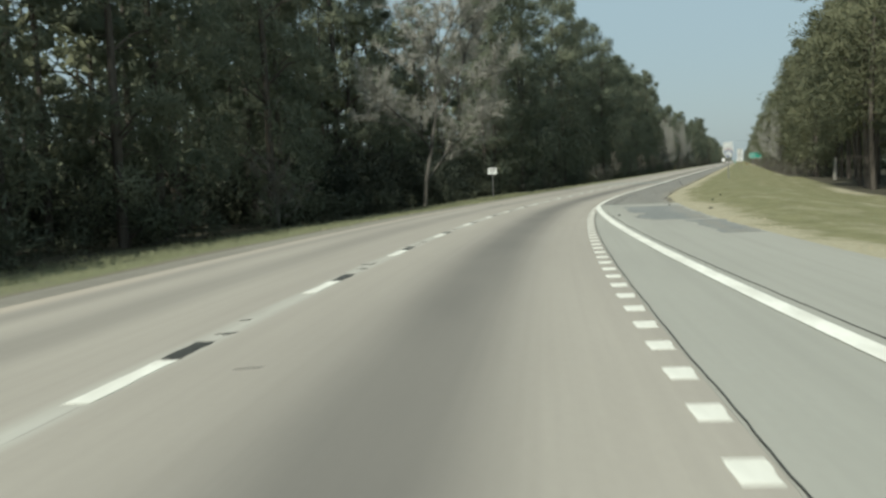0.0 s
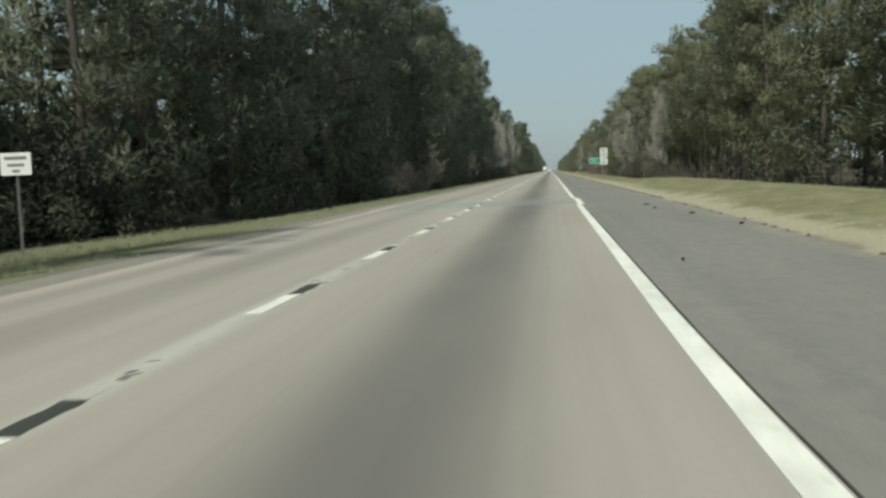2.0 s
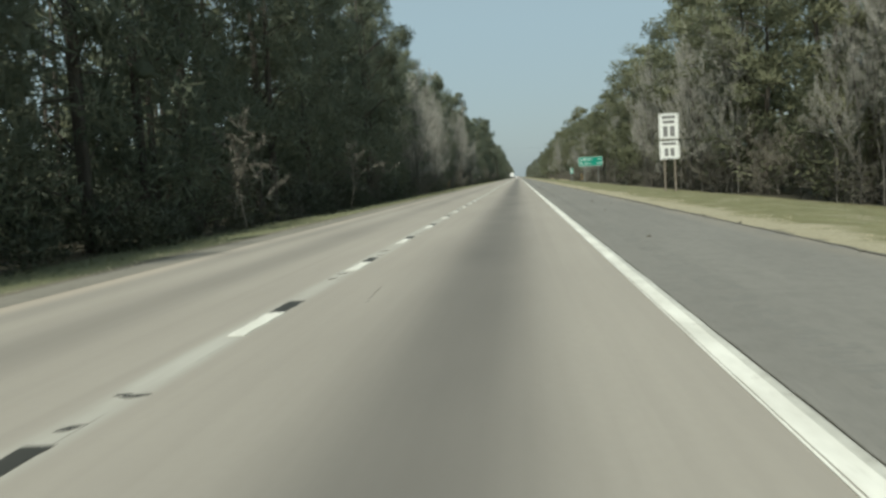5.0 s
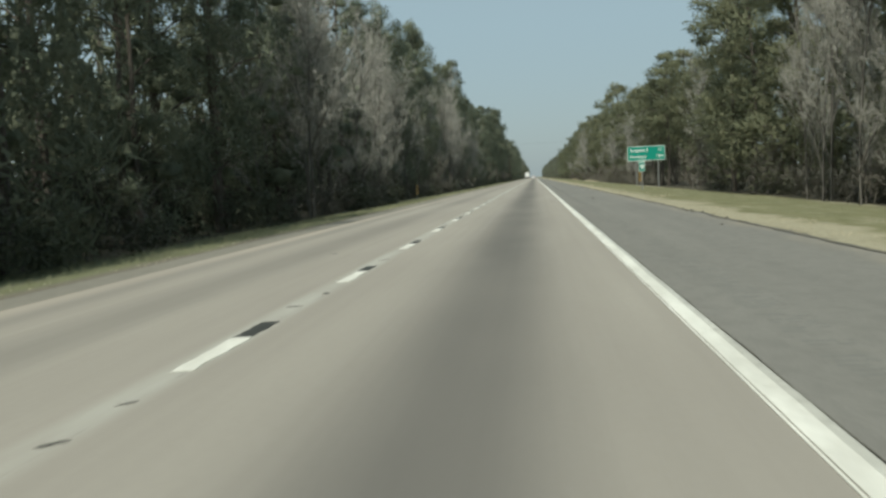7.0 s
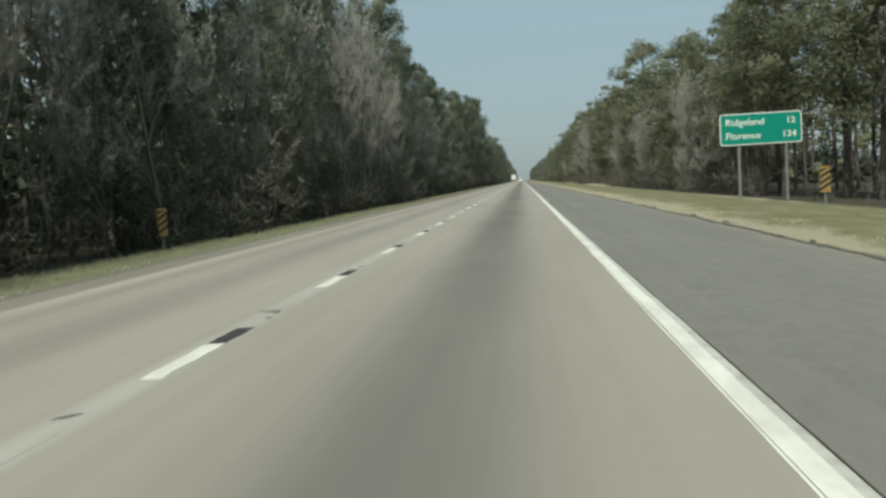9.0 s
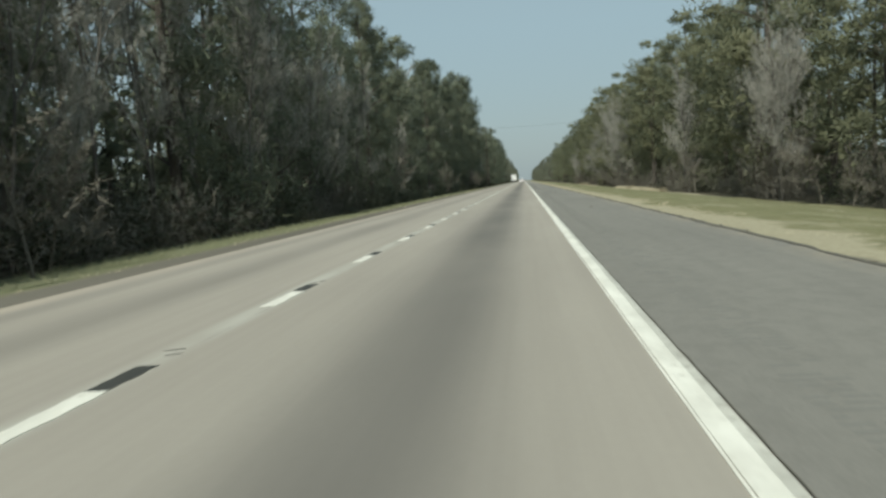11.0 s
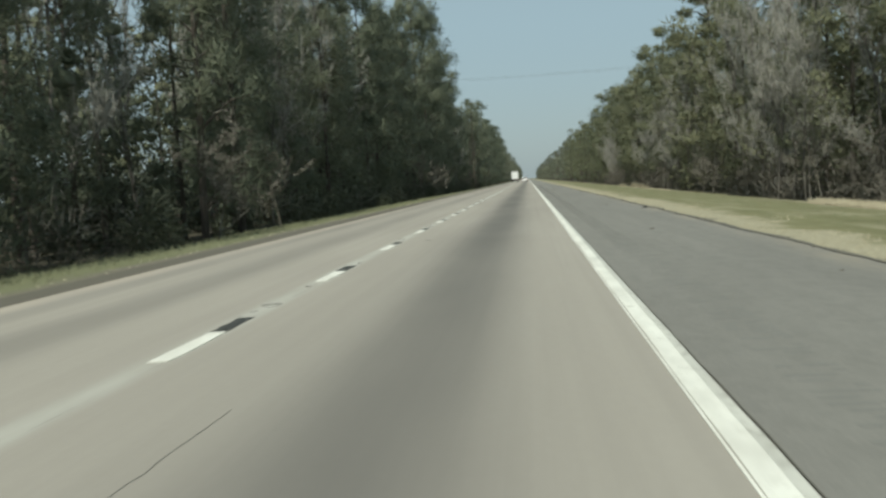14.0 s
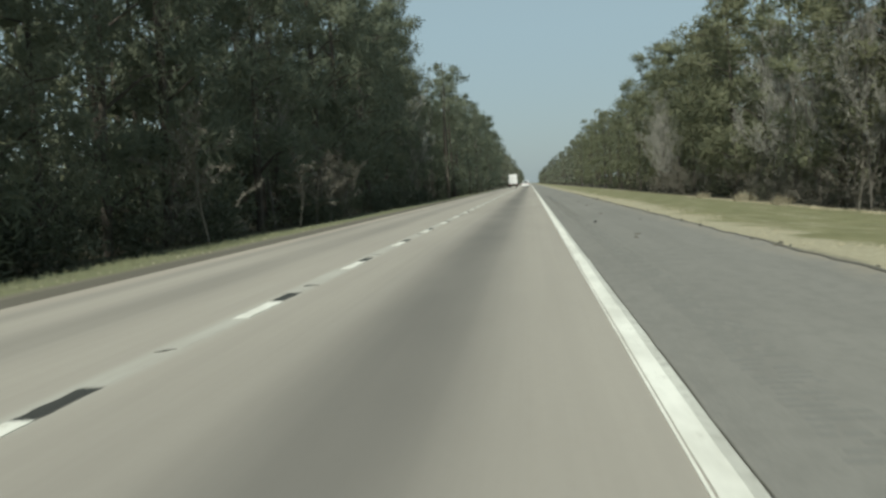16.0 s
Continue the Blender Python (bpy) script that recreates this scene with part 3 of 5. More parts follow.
stripe("shoulder_joint_beyond", lambda y: 3.783 + 0.012 * noise.noise((y * 0.7, 9, 0)) + 0.012 * noise.noise((y * 2.5, 9, 0)), 0.008, stations(DECK1 + 0.3, 620.0, 0.35), 0.002, M["crumbs"], "dark uneven joint between concrete and shoulder")


def make_edge():
    """Dark ragged rim of uneven width along the outer edge of the shoulder."""
    ys = stations(DECK1 + 0.2, 619.0, 0.35)

    def half(y):
        return 0.012 + 0.05 * max(0.0, 0.35 + noise.noise((y * 0.06, 2.0, 5.0)) + 0.9 * noise.noise((y * 0.9, 6.0, 5.0)))

    ob = sheet("shoulder_rim", lambda y: outer_edge(y) - half(y), lambda y: outer_edge(y) + 0.02 + half(y), ys, 0.004, M["crumbs"], thick=0.06, cols=1)
    structure(ob, "dark ragged rim of the shoulder beside the grass", "shoulder")


make_edge()


def make_patches():
    """Dark asphalt patches laid over the merge lane."""
    rng = random.Random(5)

    def patch_at(lat0, lat1, y0, y1, wave):
        ys = stations(y0, y1, 0.16)
        ob = sheet("asphalt_patch", lambda y: lat0(y) + wave * (noise.noise((y * 0.9, lat0(y0), 1)) + 0.6 * noise.noise((y * 3.5, lat0(y0), 1))), lambda y: lat1(y) + wave * noise.noise((y * 0.9, 7, 2)), ys, 0.002, M["patch"], thick=0.01, cols=2)
        structure(ob, "dark grey ragged asphalt patch on pale concrete", "road patch")

    patch_at(lambda y: 4.85 + 0.03 * abs(y - 33), lambda y: 6.95, 27.0, 33.6, 0.22)
    patch_at(lambda y: 5.0 + 0.12 * abs(y - 24), lambda y: 7.0, 21.6, 26.998, 0.3)
    patch_at(lambda y: 6.3, lambda y: 7.1, 15.0, 21.0, 0.2)


make_patches()


def make_rumble():
    """Low ribs across the inner edge of the shoulder, one close behind the other, toned darker as shadow in grooves."""

    rng = random.Random(29)

    def ribs(y0, y1, base):
        bm = bmesh.new()
        y = y0
        while y < y1:
            x0 = -0.19 + rng.uniform(0, 0.05)
            while x0 < 0.16:
                x1 = min(0.2, x0 + rng.uniform(0.06, 0.3))
                if rng.random() < (0.85 if y < 60 or y > 470 else 0.55):
                    h = 0.0025 if y < 60 or y > 470 else 0.0014
                    low = [bm.verts.new(at(4.36 + x, y + d, base - 0.01)) for x, d in ((x0, -0.022), (x1, -0.022), (x1, 0.022), (x0, 0.022))]
                    top = [bm.verts.new(at(4.36 + x, y + d, base + h)) for x, d in ((x0, -0.02), (x1, -0.02), (x1, 0.02), (x0, 0.02))]
                    bm.faces.new(top)
                    for i in range(4):
                        j = (i + 1) % 4
                        bm.faces.new((low[i], low[j], top[j], top[i]))
                x0 = x1 + rng.uniform(0.01, 0.08)
            y += 0.135
        return bm

    for y0, y1, base, material, pavement in ((34.2, RAMP_END - 0.1, -0.004, M["deck"], ramp), (RAMP_END + 0.1, DECK0 - 0.1, -0.008, M["rib"], shoulder), (DECK0 + 0.5, DECK1 - 0.2, -0.008, M["rib"], shoulder_deck), (DECK1 + 0.2, 600.0, -0.008, M["rib"], shoulder_far)):
        tagged(part("rumble_ribs", ribs(y0, y1, base), material, pavement), "low bars toned dark as the shaded grooves of a rumble strip", kind="stuff")


make_rumble()


def make_skid():
    for k, off in enumerate((0.0, 0.32)):
        stripe("skid_mark", lambda y, o=off: 4.63 + o + 0.012 * (y - 432.0) + 0.01 * noise.noise((y * 0.5, o, 0)), 0.10, stations(432.0, 441.5, 0.6), 0.0, M["faded"], "faint dark tyre skid mark on the shoulder")


make_skid()


def edge_debris():
    """Crumbs of tar, bark and dead turf along the outer edge of the shoulder."""
    rng = random.Random(23)
    bm = bmesh.new()
    for i in range(330):
        y = rng.uniform(38, 610)
        lat = 6.86 + rng.gauss(0, 0.07) + 0.05 * noise.noise((y * 0.2, 3, 0))
        if rng.random() < 0.12:
            lat = rng.uniform(4.6, 6.7)
        w, n = rng.uniform(0.02, 0.09), 7
        h, turn = rng.uniform(0.012, 0.03), rng.uniform(-0.4, 0.4)
        ring, top = [], []
        for k in range(n):
            a = 2 * math.pi * k / n + rng.uniform(-0.3, 0.3)
            x, d = w * math.cos(a) * rng.uniform(0.6, 1.1), 0.35 * w * math.sin(a) * rng.uniform(0.6, 1.1)
            x, d = x * math.cos(turn) - d * math.sin(turn), x * math.sin(turn) + d * math.cos(turn)
            ring.append(bm.verts.new(at(lat + x, y + d, -0.02)))
            top.append(bm.verts.new(at(lat + x * 0.7, y + d * 0.7, h * rng.uniform(0.6, 1.0))))
        bm.faces.new(top)
        for k in range(n):
            j = (k + 1) % n
            bm.faces.new((ring[k], ring[j], top[j], top[k]))
    tagged(part("edge_debris", bm, M["crumbs"], shoulder_far), "dark crumbs of tar and dead turf along the shoulder's edge", kind="stuff")


edge_debris()


# ---- signs ----
def words(name, text, size, parent, x, z, y, material, align="CENTER", stretch=1.0, weight=0.02):
    cu = bpy.data.curves.new(name, "FONT")
    cu.body, cu.size, cu.align_x, cu.align_y, cu.extrude = text, size, align, "CENTER", 0.004
    cu.offset = weight * size
    tmp = new(name, cu)
    bpy.context.view_layer.update()
    me = bpy.data.meshes.new_from_object(tmp.evaluated_get(bpy.context.evaluated_depsgraph_get()))
    bpy.data.objects.remove(tmp)
    me.materials.clear()
    me.materials.append(material)
    ob = new(name, me)
    ob.parent = parent
    ob.matrix_basis = Matrix.Translation((x, y, z)) @ Matrix.Rotation(math.pi / 2, 4, "X") @ Matrix.Diagonal((stretch, 1, 1, 1))
    return ob


def bars(parent, rows, y, material):
    """Illegible writing as plain bars: x centre, z, width, height."""
    for x, z, w, h in rows:
        bm = bmesh.new()
        box(bm, x - w / 2, x + w / 2, y - 0.003, y + 0.002, z - h / 2, z + h / 2)
        part("legend_bar", bm, material, parent)


def u_post(parent, x, z0, z1, w=0.075, y=0.03, material=None, name="post"):
    """A flanged channel post."""
    bm = bmesh.new()
    o = [(-w / 2, 0.0), (-w * 0.28, 0.0), (-w * 0.2, 0.045), (w * 0.2, 0.045), (w * 0.28, 0.0), (w / 2, 0.0), (w / 2, 0.006), (w * 0.33, 0.006), (w * 0.25, 0.053), (-w * 0.25, 0.053), (-w * 0.33, 0.006), (-w / 2, 0.006)]
    a = [bm.verts.new((x + px, y + py, z0)) for px, py in o]
    b = [bm.verts.new((x + px, y + py, z1)) for px, py in o]
    for i in range(len(o)):
        j = (i + 1) % len(o)
        bm.faces.new((a[i], a[j], b[j], b[i]))
    bm.faces.new(b)
    bmesh.ops.recalc_face_normals(bm, faces=bm.faces)
    return part(name, bm, material or M["steel"], parent)


def i_post(parent, x, z0, z1, w=0.13, y=0.05):
    bm = bmesh.new()
    box(bm, x - w / 2, x + w / 2, y, y + 0.012, z0, z1)
    box(bm, x - 0.006, x + 0.006, y + 0.012, y + 0.13, z0, z1)
    box(bm, x - w / 2, x + w / 2, y + 0.13, y + 0.142, z0, z1)
    return part("post", bm, M["steel"], parent)


def board(name, parent, outline, y0, y1, material, label=""):
    return part(name, prism(bmesh.new(), outline, y0, y1), material, parent, label)


def rivets(parent, spots, y):
    for x, z in spots:
        bm = bmesh.new()
        bmesh.ops.create_cone(bm, cap_ends=True, segments=8, radius1=0.014, radius2=0.011, depth=0.012, matrix=Matrix.Translation((x, y - 0.004, z)) @ Matrix.Rotation(math.pi / 2, 4, "X"))
        part("bolt", bm, M["steel"], parent)


def distance_sign():
    lat, y = 16.8, 345.8
    base = ground_z(lat)
    s = empty("distance_sign", at(lat, y, base))
    c = 3.40 - base
    w, h = 4.75, 1.86
    p = board("panel", s, rounded(w, h, 0.2, cz=c), 0.0, 0.03, M["sign_green"])
    board("border", p, rounded(w, h, 0.2, cz=c), 0.002, 0.028, M["sign_white"], "white border")
    p.data.materials.clear()
    p.data.materials.append(M["sign_white"])
    g = board("face", s, rounded(w - 0.12, h - 0.12, 0.15, cz=c), -0.006, 0.001, M["sign_green"], "green reflective face")
    words("legend", "Ridgeland", 0.54, g, -w / 2 + 0.32, c + 0.40, -0.012, M["sign_white"], "LEFT", 1.08, 0.008)
    words("legend", "12", 0.54, g, w / 2 - 0.36, c + 0.40, -0.012, M["sign_white"], "RIGHT", 1.05, 0.008)
    words("legend", "Florence", 0.54, g, -w / 2 + 0.32, c - 0.40, -0.012, M["sign_white"], "LEFT", 1.08, 0.008)
    words("legend", "134", 0.54, g, w / 2 - 0.32, c - 0.40, -0.012, M["sign_white"], "RIGHT", 1.05, 0.008)
    for fx in (-0.27, 0.31):
        i_post(s, w * fx, -0.4, c + h / 2 - 0.15, 0.13)
    for dz in (-0.55, 0.0, 0.55):
        bm = bmesh.new()
        box(bm, -w / 2 + 0.15, w / 2 - 0.15, 0.03, 0.055, c + dz - 0.035, c + dz + 0.035)
        part("stringer", bm, M["sign_back"], s)
    tagged(s, "green distance sign with white lettering on two steel posts", "road sign")


def shield_outline(w, h, cx, cz):
    half = [(0.0, -0.50), (0.16, -0.43), (0.30, -0.32), (0.41, -0.17), (0.48, 0.0), (0.50, 0.14), (0.49, 0.26), (0.45, 0.38), (0.40, 0.48), (0.31, 0.44), (0.20, 0.45), (0.10, 0.48), (0.0, 0.50)]
    pts = half + [(-x, z) for x, z in half[-2:0:-1]]
    return [(cx + x * w, cz + z * h) for x, z in pts]


def route_marker():
    lat, y = 10.42, 82.1
    base = ground_z(lat)
    s = empty("route_marker", at(lat, y, base), -0.06)
    c = 2.17 - base
    board("plate", s, rounded(0.80, 0.46, 0.05, cz=c + 0.69), 0.0, 0.006, M["sign_white"], "white direction plate")
    board("plate_face", s, rounded(0.72, 0.38, 0.04, cz=c + 0.69), -0.003, 0.001, M["sign_pale"], "bleached grey-blue plate face")
    bars(s, [(-0.22, c + 0.69, 0.12, 0.17), (-0.07, c + 0.69, 0.11, 0.17), (0.08, c + 0.69, 0.11, 0.17), (0.23, c + 0.69, 0.1, 0.17)], -0.005, M["sign_white"])
    board("shield", s, shield_outline(0.90, 0.98, 0, c), 0.0, 0.006, M["sign_white"], "white-edged shield")
    o = shield_outline(0.79, 0.87, 0, c)
    board("shield_top", s, [(x, max(z, c + 0.24)) for x, z in o if z > c + 0.10], -0.003, 0.001, M["sign_red"], "faded red shield top")
    board("shield_face", s, [(x, min(z, c + 0.20)) for x, z in o if z < c + 0.24], -0.003, 0.001, M["sign_blue"], "dull slate blue shield face")
    words("number", "95", 0.52, s, 0.0, c - 0.09, -0.008, M["sign_white"], "CENTER", 1.1)
    u_post(s, 0.0, -0.4, c + 0.88, 0.085)
    tagged(s, "faded route marker shield on a steel post in grass", "road sign")


def speed_sign():
    lat, y = 11.37, 214.8
    base = ground_z(lat)
    s = empty("speed_limit_sign", at(lat, y, base))
    z0 = 1.72 - base
    board("upper_plate", s, rounded(1.18, 1.52, 0.06, cz=z0 + 1.96), 0.0, 0.006, M["sign_white"])
    board("lower_plate", s, rounded(1.18, 1.10, 0.06, cz=z0 + 0.56), 0.0, 0.006, M["sign_white"])
    for cz, w, h in ((z0 + 1.96, 1.10, 1.44), (z0 + 0.56, 1.10, 1.02)):
        for x0, x1, a, b in ((-w / 2, w / 2, h / 2 - 0.02, h / 2), (-w / 2, w / 2, -h / 2, -h / 2 + 0.02), (-w / 2, -w / 2 + 0.02, -h / 2, h / 2), (w / 2 - 0.02, w / 2, -h / 2, h / 2)):
            bm = bmesh.new()
            box(bm, x0, x1, -0.004, 0.001, cz + a, cz + b)
            part("border_line", bm, M["sign_black"], s)
    bars(s, [(0, z0 + 2.48, 0.78, 0.17), (0, z0 + 2.20, 0.66, 0.17), (-0.2, z0 + 1.65, 0.26, 0.6), (0.2, z0 + 1.65, 0.26, 0.6), (0, z0 + 0.92, 0.8, 0.14), (-0.17, z0 + 0.42, 0.22, 0.46), (0.17, z0 + 0.42, 0.22, 0.46)], -0.005, M["sign_grey"])
    for x in (-0.3, 0.3):
        u_post(s, x, -0.4, z0 + 2.5, 0.1, material=M["wood_post"])
    tagged(s, "two white speed plates with dark lettering on twin posts", "road sign")


def small_sign():
    lat, y = -12.4, 86.5
    base = ground_z(lat)
    s = empty("median_sign", at(lat, y, base), 0.05)
    c = 1.97 - base
    board("plate", s, rounded(0.92, 0.64, 0.04, cz=c), 0.0, 0.005, M["sign_white"])
    bars(s, [(0.0, c + 0.17, 0.66, 0.09), (0.0, c - 0.03, 0.5, 0.08), (0.0, c - 0.2, 0.22, 0.07)], -0.004, M["sign_grey"])
    u_post(s, 0.0, -0.4, c + 0.28, 0.08)
    rivets(s, [(0, c + 0.27), (0, c - 0.27)], -0.002)
    tagged(s, "small white sign with faint lettering on a thin post", "road sign")


def mile_marker():
    lat, y = 9.86, 290.0
    base = ground_z(lat)
    s = empty("mile_marker", at(lat, y, base))
    c = 1.56 - base
    board("plate", s, rounded(0.42, 0.82, 0.04, cz=c), 0.0, 0.005, M["sign_white"])
    board("face", s, rounded(0.37, 0.77, 0.03, cz=c), -0.003, 0.001, M["sign_green"], "green face")
    bars(s, [(-0.105, c + 0.25, 0.05, 0.12), (-0.04, c + 0.25, 0.03, 0.12), (0.03, c + 0.25, 0.05, 0.12), (0.105, c + 0.25, 0.05, 0.12)], -0.004, M["sign_white"])
    words("number", "9", 0.52, s, 0.0, c - 0.12, -0.008, M["sign_white"], "CENTER", 1.05)
    u_post(s, 0.0, -0.4, c + 0.3, 0.08)
    tagged(s, "narrow green mile marker plate on a steel post", "road sign")


def hazard_marker(lat, y, lean, label):
    base = ground_z(lat)
    s = empty("hazard_marker", at(lat, y, base), lean)
    w, h, z0 = 0.36, 0.95, 0.5
    board("plate", s, rounded(w, h, 0.04, cz=z0 + h / 2), 0.0, 0.005, M["sign_yellow"])
    for k in range(5):
        zc = z0 + 0.06 + k * 0.22
        o = [(-w / 2, zc - 0.0), (w / 2, zc + 0.22), (w / 2, zc + 0.33), (-w / 2, zc + 0.11)]
        o = [(x, min(max(z, z0 + 0.01), z0 + h - 0.01)) for x, z in o]
        if k == 4:
            o = [(-w / 2, zc), (w * 0.02, z0 + h - 0.01), (-w / 2, z0 + h - 0.01)]
        board("stripe", s, o, -0.003, 0.001, M["sign_black"], "black diagonal stripe")
    u_post(s, 0.0, -0.3, z0 + h - 0.05, 0.08)
    tagged(s, label, "road sign", "hazard markers at the culvert")


distance_sign()
route_marker()
speed_sign()
small_sign()
mile_marker()
hazard_marker(13.46, 323.65, 0.0, "yellow and black striped hazard marker in the grass")
hazard_marker(-9.6, 319.4, 0.95, "weathered striped hazard marker at the edge of the woods")


# ---- vehicles far ahead ----
def wheel(parent, x, y, r, w):
    bm = bmesh.new()
    bmesh.ops.create_cone(bm, cap_ends=True, segments=20, radius1=r, radius2=r, depth=w, matrix=Matrix.Translation((x, y, r)) @ Matrix.Rotation(math.pi / 2, 4, "Y"))
    bmesh.ops.bevel(bm, geom=[e for e in bm.edges if len(e.link_faces) == 2 and e.calc_face_angle(0) > 1.0], offset=0.03, segments=2, affect="EDGES")
    t = part("wheel", bm, M["rubber"], parent)
    bm = bmesh.new()
    bmesh.ops.create_cone(bm, cap_ends=True, segments=16, radius1=r * 0.6, radius2=r * 0.55, depth=w + 0.02, matrix=Matrix.Translation((x, y, r)) @ Matrix.Rotation(math.pi / 2, 4, "Y"))
    part("rim", bm, M["steel"], t, "steel rim")


def box_truck(lat, y):
    s = empty("box_truck", at(lat, y, 0.003))
    bm = box(bmesh.new(), -1.25, 1.25, 0.0, 7.2, 1.05, 3.85, 0.05)
    part("cargo_box", bm, M["car_white"], s, "white cargo box")
    for x in (-0.6, 0.6):
        bm = box(bmesh.new(), x - 0.57, x + 0.57, -0.03, 0.01, 1.15, 3.72, 0.01)
        d = part("rear_door", bm, M["car_white"], s)
        for dx in (-0.35, 0.35):
            bm = box(bmesh.new(), x + dx - 0.02, x + dx + 0.02, -0.06, -0.03, 1.2, 3.65)
            part("lock_rod", bm, M["steel"], d)
    bm = box(bmesh.new(), -1.2, 1.2, -0.05, 0.12, 0.55, 0.75, 0.02)
    part("bumper", bm, M["car_dark"], s)
    bm = box(bmesh.new(), -0.5, 0.5, 0.1, 8.6, 0.75, 1.05)
    part("chassis", bm, M["car_dark"], s)
    bm = prism(bmesh.new(), [(-1.1, 0.7), (1.1, 0.7), (1.1, 2.0), (0.95, 2.75), (-0.95, 2.75), (-1.1, 2.0)], 7.3, 9.2)
    part("cab", bm, M["car_white"], s)
    for x in (-1.0, 1.0):
        bm = box(bmesh.new(), x - 0.12, x + 0.12, -0.06, -0.02, 0.8, 0.95, 0.01)
        part("tail_light", bm, M["red_lens"], s)
        wheel(s, x, 1.9, 0.48, 0.45)
        wheel(s, x, 8.2, 0.48, 0.3)
    tagged(s, "white box truck driving far ahead between the woods", "truck")


def car(lat, y, name, label, tall):
    s = empty(name, at(lat, y, 0.003))
    bm = box(bmesh.new(), -0.9, 0.9, 0.0, 4.6, 0.32, 0.98, 0.14)
    part("body", bm, M["car_white"], s)
    bm = bmesh.new()
    prism(bm, [(-0.84, 0.95), (0.84, 0.95), (0.66, tall), (-0.66, tall)], 0.35, 3.1)
    for v in bm.verts:
        if v.co.z > 1.2:
            v.co.y += 0.45 if v.co.y < 1 else -0.7
    cab = part("cabin", bm, M["car_white"], s)
    bm = bmesh.new()
    a = [bm.verts.new(c) for c in ((-0.74, 0.34 + 0.03, 1.0), (0.74, 0.34 + 0.03, 1.0), (0.60, 0.72, tall - 0.08), (-0.60, 0.72, tall - 0.08))]
    f = bm.faces.new(a)
    bmesh.ops.solidify(bm, geom=[f], thickness=0.02)
    bmesh.ops.translate(bm, vec=(0, -0.03, 0), verts=bm.verts)
    part("rear_window", bm, M["glass"], cab, "dark rear window")
    bm = box(bmesh.new(), -0.88, 0.88, -0.06, 0.2, 0.36, 0.58, 0.05)
    part("bumper", bm, M["car_white"], s)
    for x in (-0.72, 0.72):
        bm = box(bmesh.new(), x - 0.15, x + 0.15, -0.02, 0.05, 0.72, 0.9, 0.02)
        part("tail_light", bm, M["red_lens"], s)
        wheel(s, x, 0.85, 0.32, 0.22)
        wheel(s, x, 3.7, 0.32, 0.22)
    bm = box(bmesh.new(), -0.26, 0.26, -0.015, 0.01, 0.62, 0.78)
    part("plate", bm, M["sign_white"], s)
    tagged(s, label, "car")


def snag(lat, y):
    """A pale broken dead trunk."""
    rng = random.Random(3)
    bm = bmesh.new()
    rings = []
    for i in range(7):
        u = i / 6
        r = 0.24 * (1 - 0.45 * u)
        rings.append([bm.verts.new((0.12 * u + r * rng.uniform(0.85, 1.1) * math.cos(k * math.pi / 4), r * rng.uniform(0.85, 1.1) * math.sin(k * math.pi / 4), -0.3 + 2.5 * u + (rng.uniform(-0.25, 0.3) if i == 6 else 0))) for k in range(8)])
    for a, b in zip(rings, rings[1:]):
        for k in range(8):
            bm.faces.new((a[k], a[(k + 1) % 8], b[(k + 1) % 8], b[k]))
    bm.faces.new(rings[-1])
    ob = part("dead_trunk", bm, M["pale_wood"])
    ob.matrix_basis = Matrix.Translation(at(lat, y, ground_z(lat)))
    tagged(ob, "pale broken dead trunk in front of the woods", "tree stump")


snag(21.2, 105.0)
box_truck(-2.0, 800.0)
car(1.5, 778.0, "sedan", "white sedan driving far ahead on the concrete road", 1.42)
car(1.7, 834.0, "van", "white van following the far traffic", 1.85)


# ---- power line crossing ----
def power_line():
    y = 565.0
    poles = []
    for lat in (-36.0, 40.0):
        s = empty("utility_pole", at(lat, y, -1.2))
        bm = bmesh.new()
        bmesh.ops.create_cone(bm, cap_ends=True, segments=12, radius1=0.18, radius2=0.12, depth=17.0, matrix=Matrix.Translation((0, 0, 8.0)))
        part("pole", bm, M["wood_post"], s)
        bm = box(bmesh.new(), -0.06, 0.06, -1.3, 1.3, 15.6, 15.8, 0.01)
        part("crossarm", bm, M["wood_post"], s)
        for dy in (-1.15, 0.0, 1.15):
            bm = bmesh.new()
            bmesh.ops.create_cone(bm, cap_ends=True, segments=8, radius1=0.05, radius2=0.03, depth=0.18, matrix=Matrix.Translation((0, dy, 15.89)))
            part("insulator", bm, M["steel"], s)
        tagged(s, "wooden utility pole with a crossarm among the trees", "utility pole", "poles of the crossing line")
    for dy in (-1.15, 0.0, 1.15):
        cu = bpy.data.curves.new("power_wire", "CURVE")
        cu.dimensions, cu.bevel_depth, cu.bevel_resolution = "3D", 0.006, 1
        sp = cu.splines.new("POLY")
        n = 24
        sp.points.add(n)
        for i in range(n + 1):
            u = i / n
            sp.points[i].co = (-36 + 76 * u, y + dy, 14.8 - 1.7 * (1 - (2 * u - 1) ** 2), 1)
        cu.materials.append(M["wire"])
        tagged(new("power_wire", cu), "thin overhead wire crossing above the road", "wire", "wires of the crossing line")


power_line()


